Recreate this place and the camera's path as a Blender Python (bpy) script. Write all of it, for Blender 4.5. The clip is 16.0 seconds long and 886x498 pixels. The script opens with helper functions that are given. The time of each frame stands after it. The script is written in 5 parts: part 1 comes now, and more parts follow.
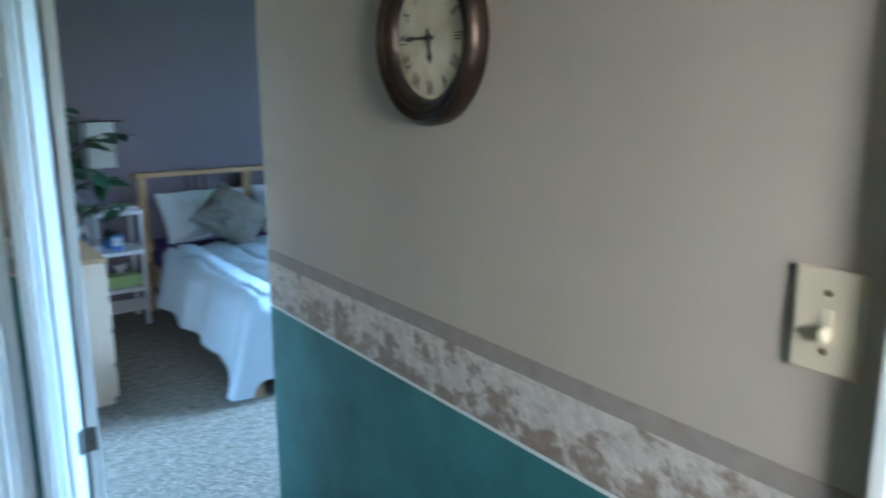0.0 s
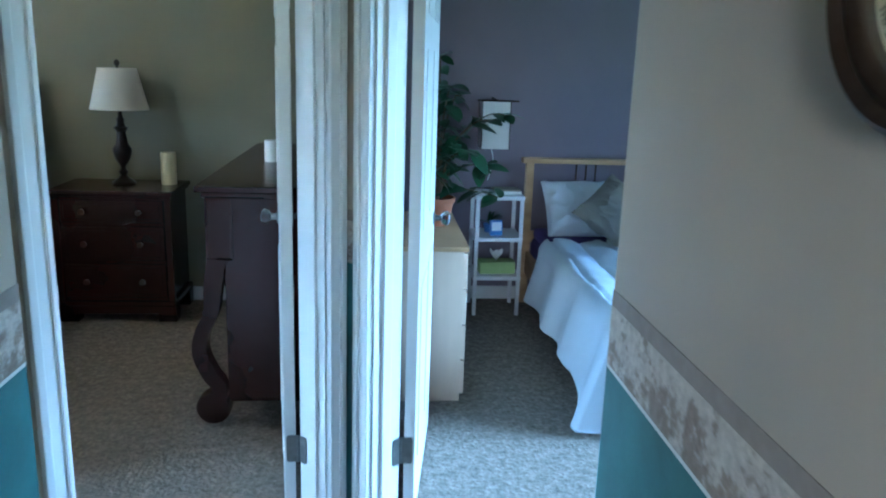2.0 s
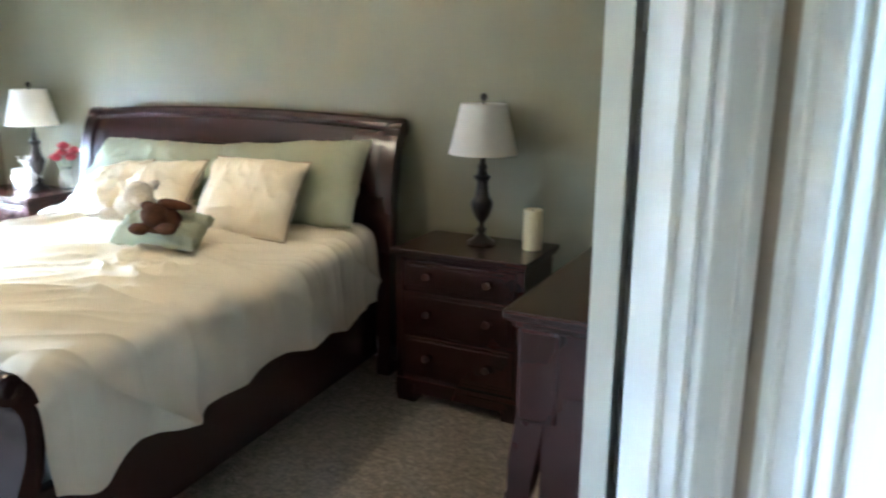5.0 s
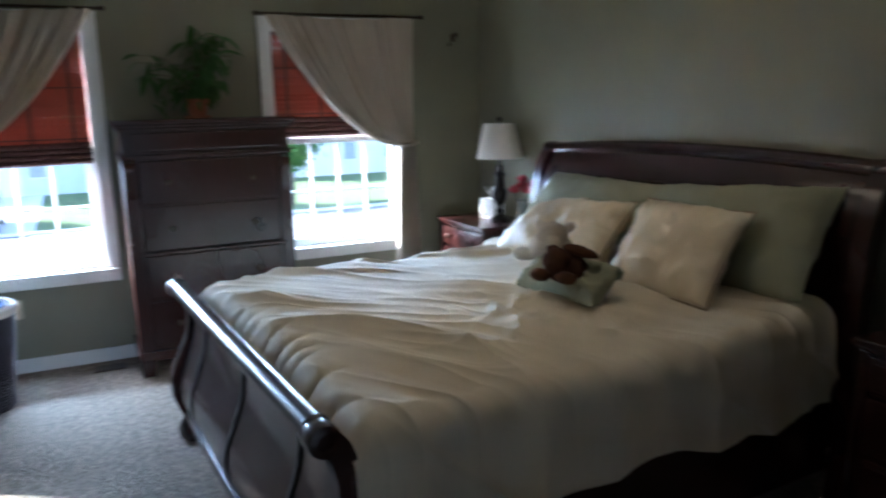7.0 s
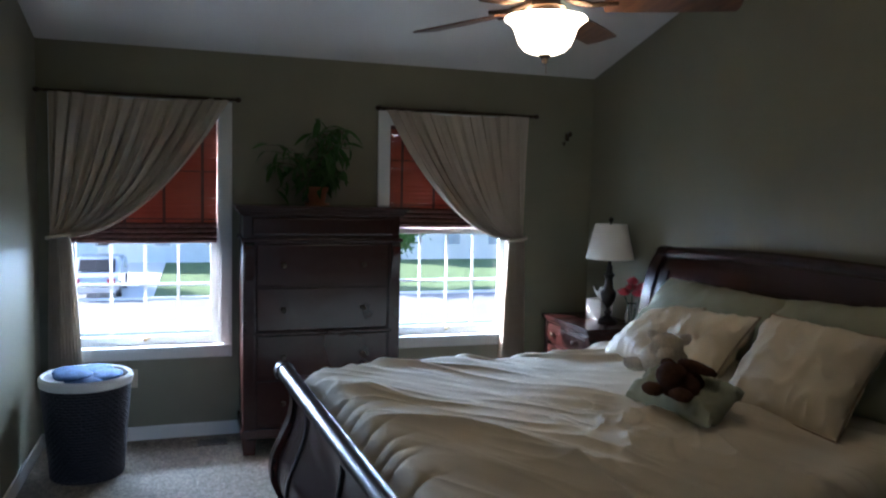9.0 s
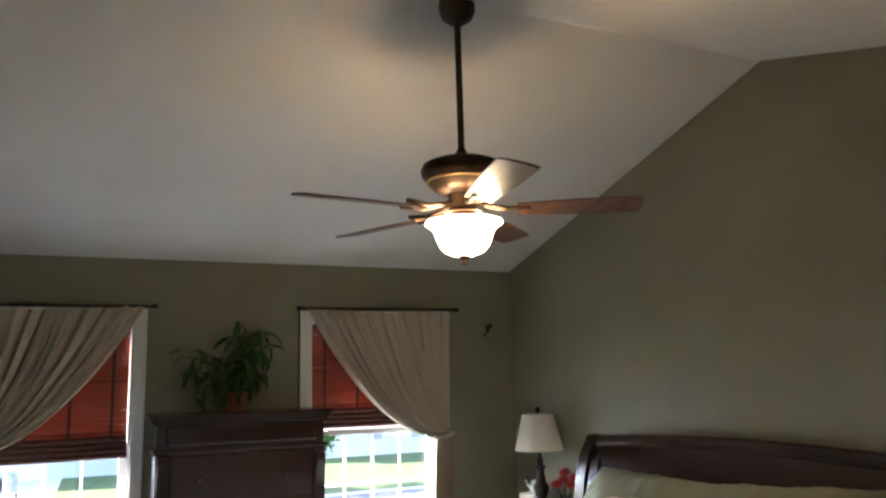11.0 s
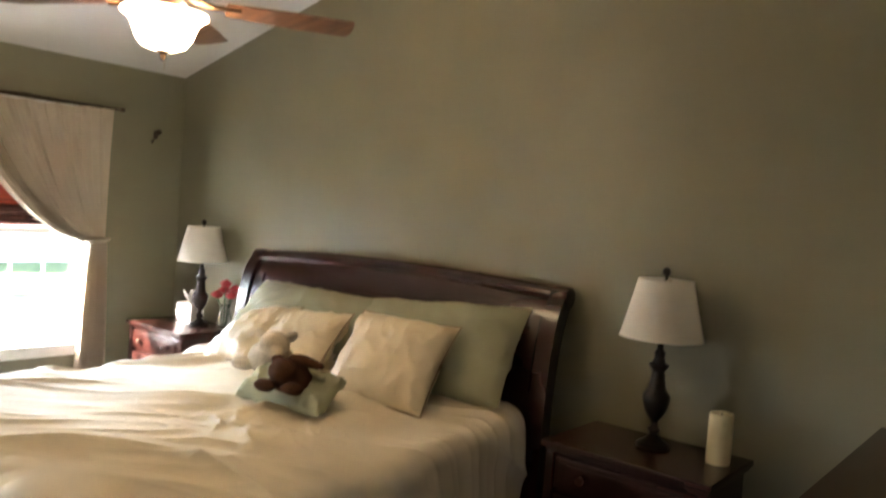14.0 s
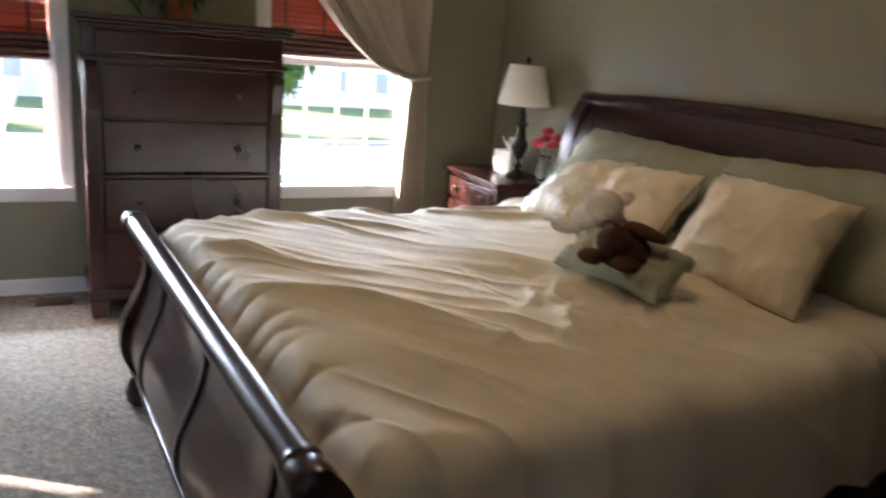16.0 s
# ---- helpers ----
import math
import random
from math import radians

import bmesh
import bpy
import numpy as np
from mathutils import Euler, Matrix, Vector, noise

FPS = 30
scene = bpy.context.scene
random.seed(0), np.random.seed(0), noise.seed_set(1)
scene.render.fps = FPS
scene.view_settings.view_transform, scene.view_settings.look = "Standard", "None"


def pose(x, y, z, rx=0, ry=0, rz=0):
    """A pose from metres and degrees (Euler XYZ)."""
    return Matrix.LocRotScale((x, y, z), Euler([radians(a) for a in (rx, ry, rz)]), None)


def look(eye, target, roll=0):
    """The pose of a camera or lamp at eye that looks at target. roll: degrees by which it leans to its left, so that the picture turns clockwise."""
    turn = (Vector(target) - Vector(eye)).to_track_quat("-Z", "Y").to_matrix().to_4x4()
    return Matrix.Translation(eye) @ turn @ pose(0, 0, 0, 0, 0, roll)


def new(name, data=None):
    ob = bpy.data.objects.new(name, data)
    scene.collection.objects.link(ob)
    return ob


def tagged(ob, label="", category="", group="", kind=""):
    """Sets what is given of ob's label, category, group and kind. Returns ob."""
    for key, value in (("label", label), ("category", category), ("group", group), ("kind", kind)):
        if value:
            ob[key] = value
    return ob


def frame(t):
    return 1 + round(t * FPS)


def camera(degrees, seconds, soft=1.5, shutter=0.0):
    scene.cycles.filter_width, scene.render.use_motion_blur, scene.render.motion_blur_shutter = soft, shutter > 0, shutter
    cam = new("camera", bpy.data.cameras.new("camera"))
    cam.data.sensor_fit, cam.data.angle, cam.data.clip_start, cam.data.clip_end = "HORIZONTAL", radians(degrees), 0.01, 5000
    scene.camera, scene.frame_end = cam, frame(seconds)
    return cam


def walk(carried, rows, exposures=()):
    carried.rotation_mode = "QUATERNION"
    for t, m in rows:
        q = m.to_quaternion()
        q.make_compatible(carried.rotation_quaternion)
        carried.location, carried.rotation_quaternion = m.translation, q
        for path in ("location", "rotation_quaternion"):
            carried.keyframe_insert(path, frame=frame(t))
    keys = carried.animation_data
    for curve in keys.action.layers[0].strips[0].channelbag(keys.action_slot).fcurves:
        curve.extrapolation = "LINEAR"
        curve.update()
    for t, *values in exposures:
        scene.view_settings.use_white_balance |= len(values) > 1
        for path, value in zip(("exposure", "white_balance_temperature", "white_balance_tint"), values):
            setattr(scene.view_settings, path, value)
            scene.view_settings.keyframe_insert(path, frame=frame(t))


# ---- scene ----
cam = camera(60.4, 16.0, soft=2.0, shutter=0.5)

PATH = [
    (0, (0.317, 2.169, 1.493), (1.454, 3.759, 1.072), -0.2),
    (0.5, (0.524, 2.215, 1.498), (1.184, 4.056, 1.078), -0.5),
    (1, (0.618, 2.288, 1.487), (0.838, 4.229, 1.058), -1.1),
    (1.5, (0.644, 2.453, 1.45), (0.721, 4.399, 0.994), 0.1),
    (2, (0.638, 2.697, 1.474), (0.818, 4.633, 1.006), 1.9),
    (2.5, (0.627, 2.896, 1.48), (0.761, 4.835, 1.008), 0.6),
    (3, (0.696, 3.17, 1.413), (0.511, 5.115, 0.985), -0.2),
    (5.3, (0.611, 4.122, 1.586), (-0.465, 5.737, 1.104), -0.5),
    (5.5, (0.640, 4.212, 1.560), (-0.595, 5.712, 1.089), -1.0),
    (6, (0.545, 4.365, 1.505), (-0.904, 5.658, 1.025), -0.8),
    (6.5, (0.469, 4.462, 1.538), (-1.078, 5.656, 1.108), -1.2),
    (7, (0.478, 4.641, 1.555), (-1.293, 5.489, 1.175), -1.3),
    (7.5, (0.474, 4.685, 1.556), (-1.412, 5.24, 1.188), -0.3),
    (8, (0.468, 4.702, 1.557), (-1.436, 5.198, 1.198), 0.7),
    (8.2, (0.455, 4.684, 1.571), (-1.437, 5.237, 1.233), 1.3),
    (10.3, (0.423, 4.591, 1.625), (-1.449, 5.279, 1.777), -0.6),
    (10.5, (0.422, 4.591, 1.632), (-1.419, 5.344, 1.842), -1.0),
    (11, (0.426, 4.583, 1.64), (-1.372, 5.392, 1.979), -1.6),
    (11.5, (0.44, 4.536, 1.652), (-1.297, 5.405, 2.127), -1.8),
    (12, (0.469, 4.445, 1.652), (-1.123, 5.491, 2.262), -1.6),
    (12.5, (0.503, 4.379, 1.661), (-0.906, 5.659, 2.275), -1.0),
    (13, (0.509, 4.365, 1.645), (-0.802, 5.816, 2.063), 0.4),
    (13.5, (0.487, 4.375, 1.622), (-0.796, 5.902, 1.768), 2.6),
    (14, (0.405, 4.411, 1.594), (-0.877, 5.943, 1.502), 4.0),
    (14.5, (0.3, 4.578, 1.548), (-1.06, 6.023, 1.298), 4.5),
    (15, (0.186, 4.724, 1.501), (-1.227, 6.066, 1.057), 5.0),
    (15.5, (-0.002, 4.786, 1.468), (-1.579, 5.877, 0.903), 4.6),
    (16, (-0.144, 4.762, 1.483), (-1.856, 5.654, 0.964), 4.9),
]

EXPOSURES = [(0.0, 4.15, 4900, 4), (1.5, 4.2, 4550, 3), (3.0, 4.3, 4900, 3), (5.3, 4.85, 5400, 13), (6.2, 4.0, 5300, 15), (7.2, 2.45, 5350, 16), (8.2, 1.85, 5300, 17), (10.3, 2.4, 6000, 18), (11.5, 2.95, 6750, 18), (12.5, 3.35, 7300, 18), (14.5, 4.0, 7200, 22), (15.5, 3.65, 7000, 24), (16.0, 3.05, 6800, 25)]
walk(cam, [(t, look(eye, target, roll)) for t, eye, target, roll in PATH], EXPOSURES)

# ---- world and light ----
SUN_DIR = Vector((0.55, 0.83, -0.60)).normalized()
world = bpy.data.worlds.new("world")
scene.world = world
world.use_nodes = True
wn = world.node_tree
sky = wn.nodes.new("ShaderNodeTexSky")
sky.sky_type, sky.sun_disc = "NISHITA", False
sky.sun_elevation, sky.sun_rotation = math.asin(-SUN_DIR.z), math.atan2(-SUN_DIR.x, -SUN_DIR.y)
wn.links.new(sky.outputs[0], wn.nodes["Background"].inputs[0])
wn.nodes["Background"].inputs[1].default_value = 0.15
sun = new("sun", bpy.data.lights.new("sun", "SUN"))
sun.data.energy, sun.data.angle, sun.data.color = 5.0, radians(0.6), (1.0, 0.94, 0.86)
sun.rotation_euler = SUN_DIR.to_track_quat("-Z", "Y").to_euler()


def area_lamp(name, place, aim, w, h, watts, color):
    ob = new(name, bpy.data.lights.new(name, "AREA"))
    ob.data.shape, ob.data.size, ob.data.size_y, ob.data.energy, ob.data.color = "RECTANGLE", w, h, watts, color
    ob.matrix_world = look(place, aim)
    return ob


# area lamps outside the bedroom windows, standing in for their sky light
for name, y, z, tall, watts in (("sky_window_a", 4.28, 1.272, 0.13, 20), ("sky_window_b", 6.30, 1.398, 0.15, 25)):
    area_lamp(name, (-5.2, y, z), (-2.6, y - 0.05, 0.86), 1.1, tall, watts, (0.64, 0.83, 1.0))
area_lamp("sky_window_purple", (4.45, 4.9, 1.45), (1.3, 5.0, 0.0), 1.4, 1.3, 3.8, (0.52, 0.76, 1.0)).data.spread = radians(52)
# added fill lamp behind the viewpoint, aimed at the hall's right wall
area_lamp("hall_fill", (0.30, 0.40, 1.60), (1.10, 2.0, 1.25), 0.5, 0.8, 0.46, (1.0, 0.88, 0.76)).data.spread = radians(46)
# the fan's three bulbs, standing in its glass bowl
FAN_X, FAN_Y = -2.056, 5.787
for k in range(3):
    a = radians(40 + 120 * k)
    fan_bulb = new("fan_bulb", bpy.data.lights.new("fan_bulb", "POINT"))
    fan_bulb.location = (FAN_X + 0.098 * math.cos(a), FAN_Y + 0.098 * math.sin(a), 2.205)
    fan_bulb.data.energy, fan_bulb.data.color, fan_bulb.data.shadow_soft_size = 0.42, (1.0, 0.76, 0.46), 0.022

# ---- helpers of the scene ----
def thing(name, label, category, group="", kind="", place=None):
    ob = new(name)
    ob.empty_display_size = 0.1
    if place is not None:
        ob.matrix_world = place
    return tagged(ob, label, category, group, kind)


def mesh_of(name, bm, material, smooth=False):
    me = bpy.data.meshes.new(name)
    bmesh.ops.recalc_face_normals(bm, faces=bm.faces)
    bm.to_mesh(me)
    bm.free()
    for m in material if isinstance(material, (list, tuple)) else [material]:
        me.materials.append(m)
    if smooth:
        me.polygons.foreach_set("use_smooth", [True] * len(me.polygons))
        me.set_sharp_from_angle(angle=radians(40))
    return me


def part(name, bm, material, parent=None, label="", smooth=False, place=None):
    ob = new(name, mesh_of(name, bm, material, smooth))
    ob.parent = parent
    if place is not None:
        ob.matrix_basis = place
    return tagged(ob, label)


def solid(name, bm, material, label, category, kind="", group="", smooth=False, place=None):
    return tagged(part(name, bm, material, None, "", smooth, place), label, category, group, kind)


def box(x0, y0, z0, x1, y1, z1, bevel=0.0, bm=None, turn=None, seg=2):
    own = bmesh.new()
    m = Matrix.Translation(((x0 + x1) / 2, (y0 + y1) / 2, (z0 + z1) / 2)) @ Matrix.Diagonal((x1 - x0, y1 - y0, z1 - z0, 1))
    bmesh.ops.create_cube(own, size=1, matrix=m)
    if bevel:
        bmesh.ops.bevel(own, geom=own.edges[:], offset=bevel, segments=seg, affect="EDGES", profile=0.6)
    if turn is not None:
        own.transform(turn)
    return join(bm, own)


def join(bm, own):
    if bm is None:
        return own
    me = bpy.data.meshes.new("tmp")
    own.to_mesh(me)
    own.free()
    bm.from_mesh(me)
    bpy.data.meshes.remove(me)
    return bm


def lathe(profile, seg=24, bm=None, turn=None, lid=True):
    own = bmesh.new()
    rings = []
    for r, z in profile:
        rings.append([own.verts.new((max(r, 0.0005) * math.cos(a), max(r, 0.0005) * math.sin(a), z)) for a in [2 * math.pi * k / seg for k in range(seg)]])
    for a, b in zip(rings, rings[1:]):
        for k in range(seg):
            own.faces.new((a[k], a[(k + 1) % seg], b[(k + 1) % seg], b[k]))
    if lid:
        own.faces.new(rings[0][::-1])
    own.faces.new(rings[-1])
    if turn is not None:
        own.transform(turn)
    return join(bm, own)


def prism(poly, x0, x1, bevel=0.0, bm=None, turn=None):
    """A polygon in (y, z) drawn out along x."""
    own = bmesh.new()
    a = [own.verts.new((x0, y, z)) for y, z in poly]
    b = [own.verts.new((x1, y, z)) for y, z in poly]
    n = len(poly)
    own.faces.new(a)
    own.faces.new(b[::-1])
    for k in range(n):
        own.faces.new((a[k], b[k], b[(k + 1) % n], a[(k + 1) % n]))
    if bevel:
        rim = [e for e in own.edges if abs(e.verts[0].co.x - e.verts[1].co.x) < 1e-6]
        bmesh.ops.bevel(own, geom=rim, offset=bevel, segments=2, affect="EDGES")
    if turn is not None:
        own.transform(turn)
    return join(bm, own)


def curve_points(points, steps=5):
    """A smooth line through 2D or 3D points."""
    p = [Vector((*q, 0)) if len(q) == 2 else Vector(q) for q in points]
    out = []
    for k in range(len(p) - 1):
        a, b, c, d = p[max(k - 1, 0)], p[k], p[k + 1], p[min(k + 2, len(p) - 1)]
        for s in range(steps):
            t = s / steps
            out.append(0.5 * (2 * b + (c - a) * t + (2 * a - 5 * b + 4 * c - d) * t * t + (3 * b - a - 3 * c + d) * t ** 3))
    out.append(p[-1])
    return out


def ribbon(points, thick, steps=5):
    """The outline in (y, z) of a curved board with that middle line; thick: one value or one for each point."""
    line = curve_points(points, steps)
    n = len(line)
    widths = [thick] * n if not isinstance(thick, (list, tuple)) else [float(np.interp(k / (n - 1), np.linspace(0, 1, len(thick)), thick)) for k in range(n)]
    left, right = [], []
    for k, q in enumerate(line):
        t = (line[min(k + 1, n - 1)] - line[max(k - 1, 0)]).normalized()
        side = Vector((-t.y, t.x, 0)) * widths[k] / 2
        left.append((q.x + side.x, q.y + side.y))
        right.append((q.x - side.x, q.y - side.y))
    return left + right[::-1]


def tube(points, radius, seg=8, bm=None, taper=1.0):
    own = bmesh.new()
    pts = [Vector(q) for q in points]
    rings = []
    for k, q in enumerate(pts):
        t = (pts[min(k + 1, len(pts) - 1)] - pts[max(k - 1, 0)]).normalized()
        u = t.orthogonal().normalized()
        w = t.cross(u)
        r = radius * (1 + (taper - 1) * k / max(1, len(pts) - 1))
        rings.append([own.verts.new(q + r * (math.cos(a) * u + math.sin(a) * w)) for a in [2 * math.pi * j / seg for j in range(seg)]])
    for a, b in zip(rings, rings[1:]):
        off = min(range(seg), key=lambda s: sum((a[j].co - b[(j + s) % seg].co).length for j in range(seg)))
        for j in range(seg):
            own.faces.new((a[j], a[(j + 1) % seg], b[(j + 1 + off) % seg], b[(j + off) % seg]))
    own.faces.new(rings[0])
    own.faces.new(rings[-1])
    return join(bm, own)


def sheet(points, nu, nv, thick=0.0):
    """A cloth from rows of points (nv rows of nu), with a thickness."""
    own = bmesh.new()
    vs = [own.verts.new(p) for p in points]
    for j in range(nv - 1):
        for i in range(nu - 1):
            own.faces.new((vs[j * nu + i], vs[j * nu + i + 1], vs[(j + 1) * nu + i + 1], vs[(j + 1) * nu + i]))
    if thick:
        bmesh.ops.recalc_face_normals(own, faces=own.faces)
        bmesh.ops.solidify(own, geom=own.faces[:], thickness=thick)
    return own


# ---- materials ----
def material(name, color, rough=0.6, vary=0.1, scale=8.0, bump=0.0, bump_scale=60.0, metal=0.0, stretch=(1, 1, 1), spec=0.5, second=None, fine=0.0, coat=0.0):
    m = bpy.data.materials.new(name)
    m.use_nodes = True
    t = m.node_tree
    n, l = t.nodes, t.links
    b = n["Principled BSDF"]
    tc = n.new("ShaderNodeTexCoord")
    mp = n.new("ShaderNodeMapping")
    mp.inputs["Scale"].default_value = stretch
    l.new(tc.outputs["Object"], mp.inputs["Vector"])
    big = n.new("ShaderNodeTexNoise")
    big.inputs["Scale"].default_value, big.inputs["Detail"].default_value = scale, 6
    l.new(mp.outputs[0], big.inputs["Vector"])
    ramp = n.new("ShaderNodeValToRGB")
    c2 = second or color
    ramp.color_ramp.elements[0].position, ramp.color_ramp.elements[1].position = 0.3, 0.7
    ramp.color_ramp.elements[0].color = (*[v * (1 - vary) for v in color], 1)
    ramp.color_ramp.elements[1].color = (*[min(1, v * (1 + vary)) for v in c2], 1)
    l.new(big.outputs["Fac"], ramp.inputs[0])
    base = ramp.outputs[0]
    small = n.new("ShaderNodeTexNoise")
    small.inputs["Scale"].default_value, small.inputs["Detail"].default_value = bump_scale, 4
    l.new(mp.outputs[0], small.inputs["Vector"])
    if fine:
        mx = n.new("ShaderNodeMixRGB")
        mx.blend_type = "MULTIPLY"
        mx.inputs[0].default_value = fine
        r2 = n.new("ShaderNodeValToRGB")
        r2.color_ramp.elements[0].position, r2.color_ramp.elements[1].position = 0.35, 0.65
        r2.color_ramp.elements[0].color = (0.35, 0.35, 0.35, 1)
        l.new(small.outputs["Fac"], r2.inputs[0])
        l.new(base, mx.inputs[1])
        l.new(r2.outputs[0], mx.inputs[2])
        base = mx.outputs[0]
    l.new(base, b.inputs["Base Color"])
    b.inputs["Roughness"].default_value, b.inputs["Metallic"].default_value = rough, metal
    b.inputs["Specular IOR Level"].default_value = spec
    b.inputs["Coat Weight"].default_value = coat
    b.inputs["Coat Roughness"].default_value = 0.15
    if bump:
        bp = n.new("ShaderNodeBump")
        bp.inputs["Strength"].default_value, bp.inputs["Distance"].default_value = bump, 0.01
        l.new(small.outputs["Fac"], bp.inputs["Height"])
        l.new(bp.outputs[0], b.inputs["Normal"])
    return m


def cloth_through(name, color, share=0.35, rough=0.9, stretch=(1, 1, 1), bump=0.25, scale=180.0):
    """A cloth that lets some light through."""
    m = material(name, color, rough, 0.08, 5, bump, scale, stretch=stretch, spec=0.2)
    n, l = m.node_tree.nodes, m.node_tree.links
    tr = n.new("ShaderNodeBsdfTranslucent")
    tr.inputs[0].default_value = (*color, 1)
    mix = n.new("ShaderNodeMixShader")
    mix.inputs[0].default_value = share
    l.new(n["Principled BSDF"].outputs[0], mix.inputs[1])
    l.new(tr.outputs[0], mix.inputs[2])
    l.new(mix.outputs[0], n["Material Output"].inputs[0])
    return m


def glow(name, color, strength):
    m = bpy.data.materials.new(name)
    m.use_nodes = True
    n, l = m.node_tree.nodes, m.node_tree.links
    b = n["Principled BSDF"]
    b.inputs["Base Color"].default_value = (*color, 1)
    b.inputs["Emission Color"].default_value = (*color, 1)
    b.inputs["Emission Strength"].default_value = strength
    b.inputs["Roughness"].default_value = 0.3
    return m


def clear(name, tint=(1, 1, 1), rough=0.0):
    m = bpy.data.materials.new(name)
    m.use_nodes = True
    b = m.node_tree.nodes["Principled BSDF"]
    b.inputs["Base Color"].default_value = (*tint, 1)
    b.inputs["Transmission Weight"].default_value = 1
    b.inputs["Roughness"].default_value = rough
    b.inputs["IOR"].default_value = 1.45
    return m


def toile(name):
    """Cream border paper with a grey-brown landscape print."""
    m = bpy.data.materials.new(name)
    m.use_nodes = True
    n, l = m.node_tree.nodes, m.node_tree.links
    tc = n.new("ShaderNodeTexCoord")
    mp = n.new("ShaderNodeMapping")
    mp.inputs["Scale"].default_value = (1, 1, 1.25)
    l.new(tc.outputs["Object"], mp.inputs[0])
    a, b = n.new("ShaderNodeTexNoise"), n.new("ShaderNodeTexNoise")
    a.inputs["Scale"].default_value, a.inputs["Detail"].default_value, a.inputs["Roughness"].default_value = 15, 12, 0.66
    b.inputs["Scale"].default_value, b.inputs["Detail"].default_value, b.inputs["Roughness"].default_value = 42, 10, 0.75
    l.new(mp.outputs[0], a.inputs["Vector"])
    l.new(mp.outputs[0], b.inputs["Vector"])
    # the print is denser near the strip's foot, as ground under the trees
    sep = n.new("ShaderNodeSeparateXYZ")
    l.new(tc.outputs["Generated"], sep.inputs[0])
    low = n.new("ShaderNodeMapRange")
    low.inputs[1].default_value, low.inputs[2].default_value, low.inputs[3].default_value, low.inputs[4].default_value = 0.0, 1.0, 0.10, -0.06
    l.new(sep.outputs[2], low.inputs[0])
    add = n.new("ShaderNodeMath")
    l.new(a.outputs["Fac"], add.inputs[0])
    l.new(low.outputs[0], add.inputs[1])
    ramp = n.new("ShaderNodeValToRGB")
    ramp.color_ramp.elements[0].position, ramp.color_ramp.elements[1].position = 0.485, 0.575
    ramp.color_ramp.elements[0].color = (0.66, 0.60, 0.53, 1)
    ramp.color_ramp.elements[1].color = (0.34, 0.27, 0.21, 1)
    l.new(add.outputs[0], ramp.inputs[0])
    r2 = n.new("ShaderNodeValToRGB")
    r2.color_ramp.elements[0].position, r2.color_ramp.elements[1].position = 0.40, 0.62
    r2.color_ramp.elements[0].color = (0.62, 0.60, 0.58, 1)
    l.new(b.outputs["Fac"], r2.inputs[0])
    mx = n.new("ShaderNodeMixRGB")
    mx.blend_type = "MULTIPLY"
    mx.inputs[0].default_value = 0.75
    l.new(ramp.outputs[0], mx.inputs[1])
    l.new(r2.outputs[0], mx.inputs[2])
    l.new(mx.outputs[0], n["Principled BSDF"].inputs["Base Color"])
    n["Principled BSDF"].inputs["Roughness"].default_value = 0.7
    return m


GREEN = material("sage green wall paint", (0.214, 0.202, 0.135), 0.43, 0.05, 2.5, 0.04, 220, spec=0.5)
PURPLE = material("grey purple wall paint", (0.178, 0.148, 0.178), 0.6, 0.05, 2.5, 0.06, 220)
TAN = material("tan wall paper", (0.46, 0.395, 0.31), 0.62, 0.05, 3, 0.1, 260)
TEAL = material("teal sponged wall paper", (0.048, 0.165, 0.165), 0.6, 0.16, 7, 0.1, 260, second=(0.064, 0.195, 0.195), fine=0.2)
BAND = material("taupe border band", (0.30, 0.255, 0.215), 0.7, 0.1, 30)
TOILE = toile("landscape border paper")
WHITE = material("white gloss trim paint", (0.74, 0.74, 0.71), 0.42, 0.02, 3, 0.0, 90, spec=0.4)
CEIL = material("white ceiling paint", (0.70, 0.68, 0.65), 0.85, 0.03, 2, 0.25, 130)
CARPET = material("beige cut pile carpet", (0.28, 0.242, 0.198), 0.98, 0.25, 24, 1.0, 55, spec=0.05, fine=0.55)
WOOD = material("dark cherry wood", (0.028, 0.0082, 0.0062), 0.27, 0.05, 1.5, 0.0, 40, stretch=(1, 1, 1), spec=0.45, second=(0.032, 0.0092, 0.0068), coat=0.15)
WOODV = material("dark cherry wood upright", (0.028, 0.0082, 0.0062), 0.27, 0.05, 1.5, 0.0, 40, stretch=(1, 1, 1), spec=0.45, second=(0.032, 0.0092, 0.0068), coat=0.15)
WOODY = material("dark cherry wood lengthwise", (0.028, 0.0082, 0.0062), 0.27, 0.05, 1.5, 0.0, 40, stretch=(1, 1, 1), spec=0.45, second=(0.032, 0.0092, 0.0068), coat=0.15)
INLAY = material("black inlay", (0.01, 0.008, 0.008), 0.4, 0.0, 3)
BRONZE = material("oil rubbed bronze", (0.055, 0.035, 0.024), 0.38, 0.3, 20, 0.1, 60, metal=0.75)
BRASS = material("aged brass", (0.42, 0.30, 0.14), 0.35, 0.2, 30, metal=1.0)
STEEL = material("dull grey steel", (0.22, 0.22, 0.21), 0.42, 0.15, 40, metal=1.0)
LAMPBASE = material("black bronze lamp base", (0.022, 0.017, 0.014), 0.36, 0.3, 25, 0.15, 70, metal=0.5)
SHADE = cloth_through("ivory lamp shade fabric", (0.78, 0.74, 0.66), 0.30, bump=0.1)
CURTAIN = cloth_through("oatmeal curtain linen", (0.52, 0.44, 0.34), 0.10, stretch=(1, 1, 0.25), bump=0.3, scale=260)
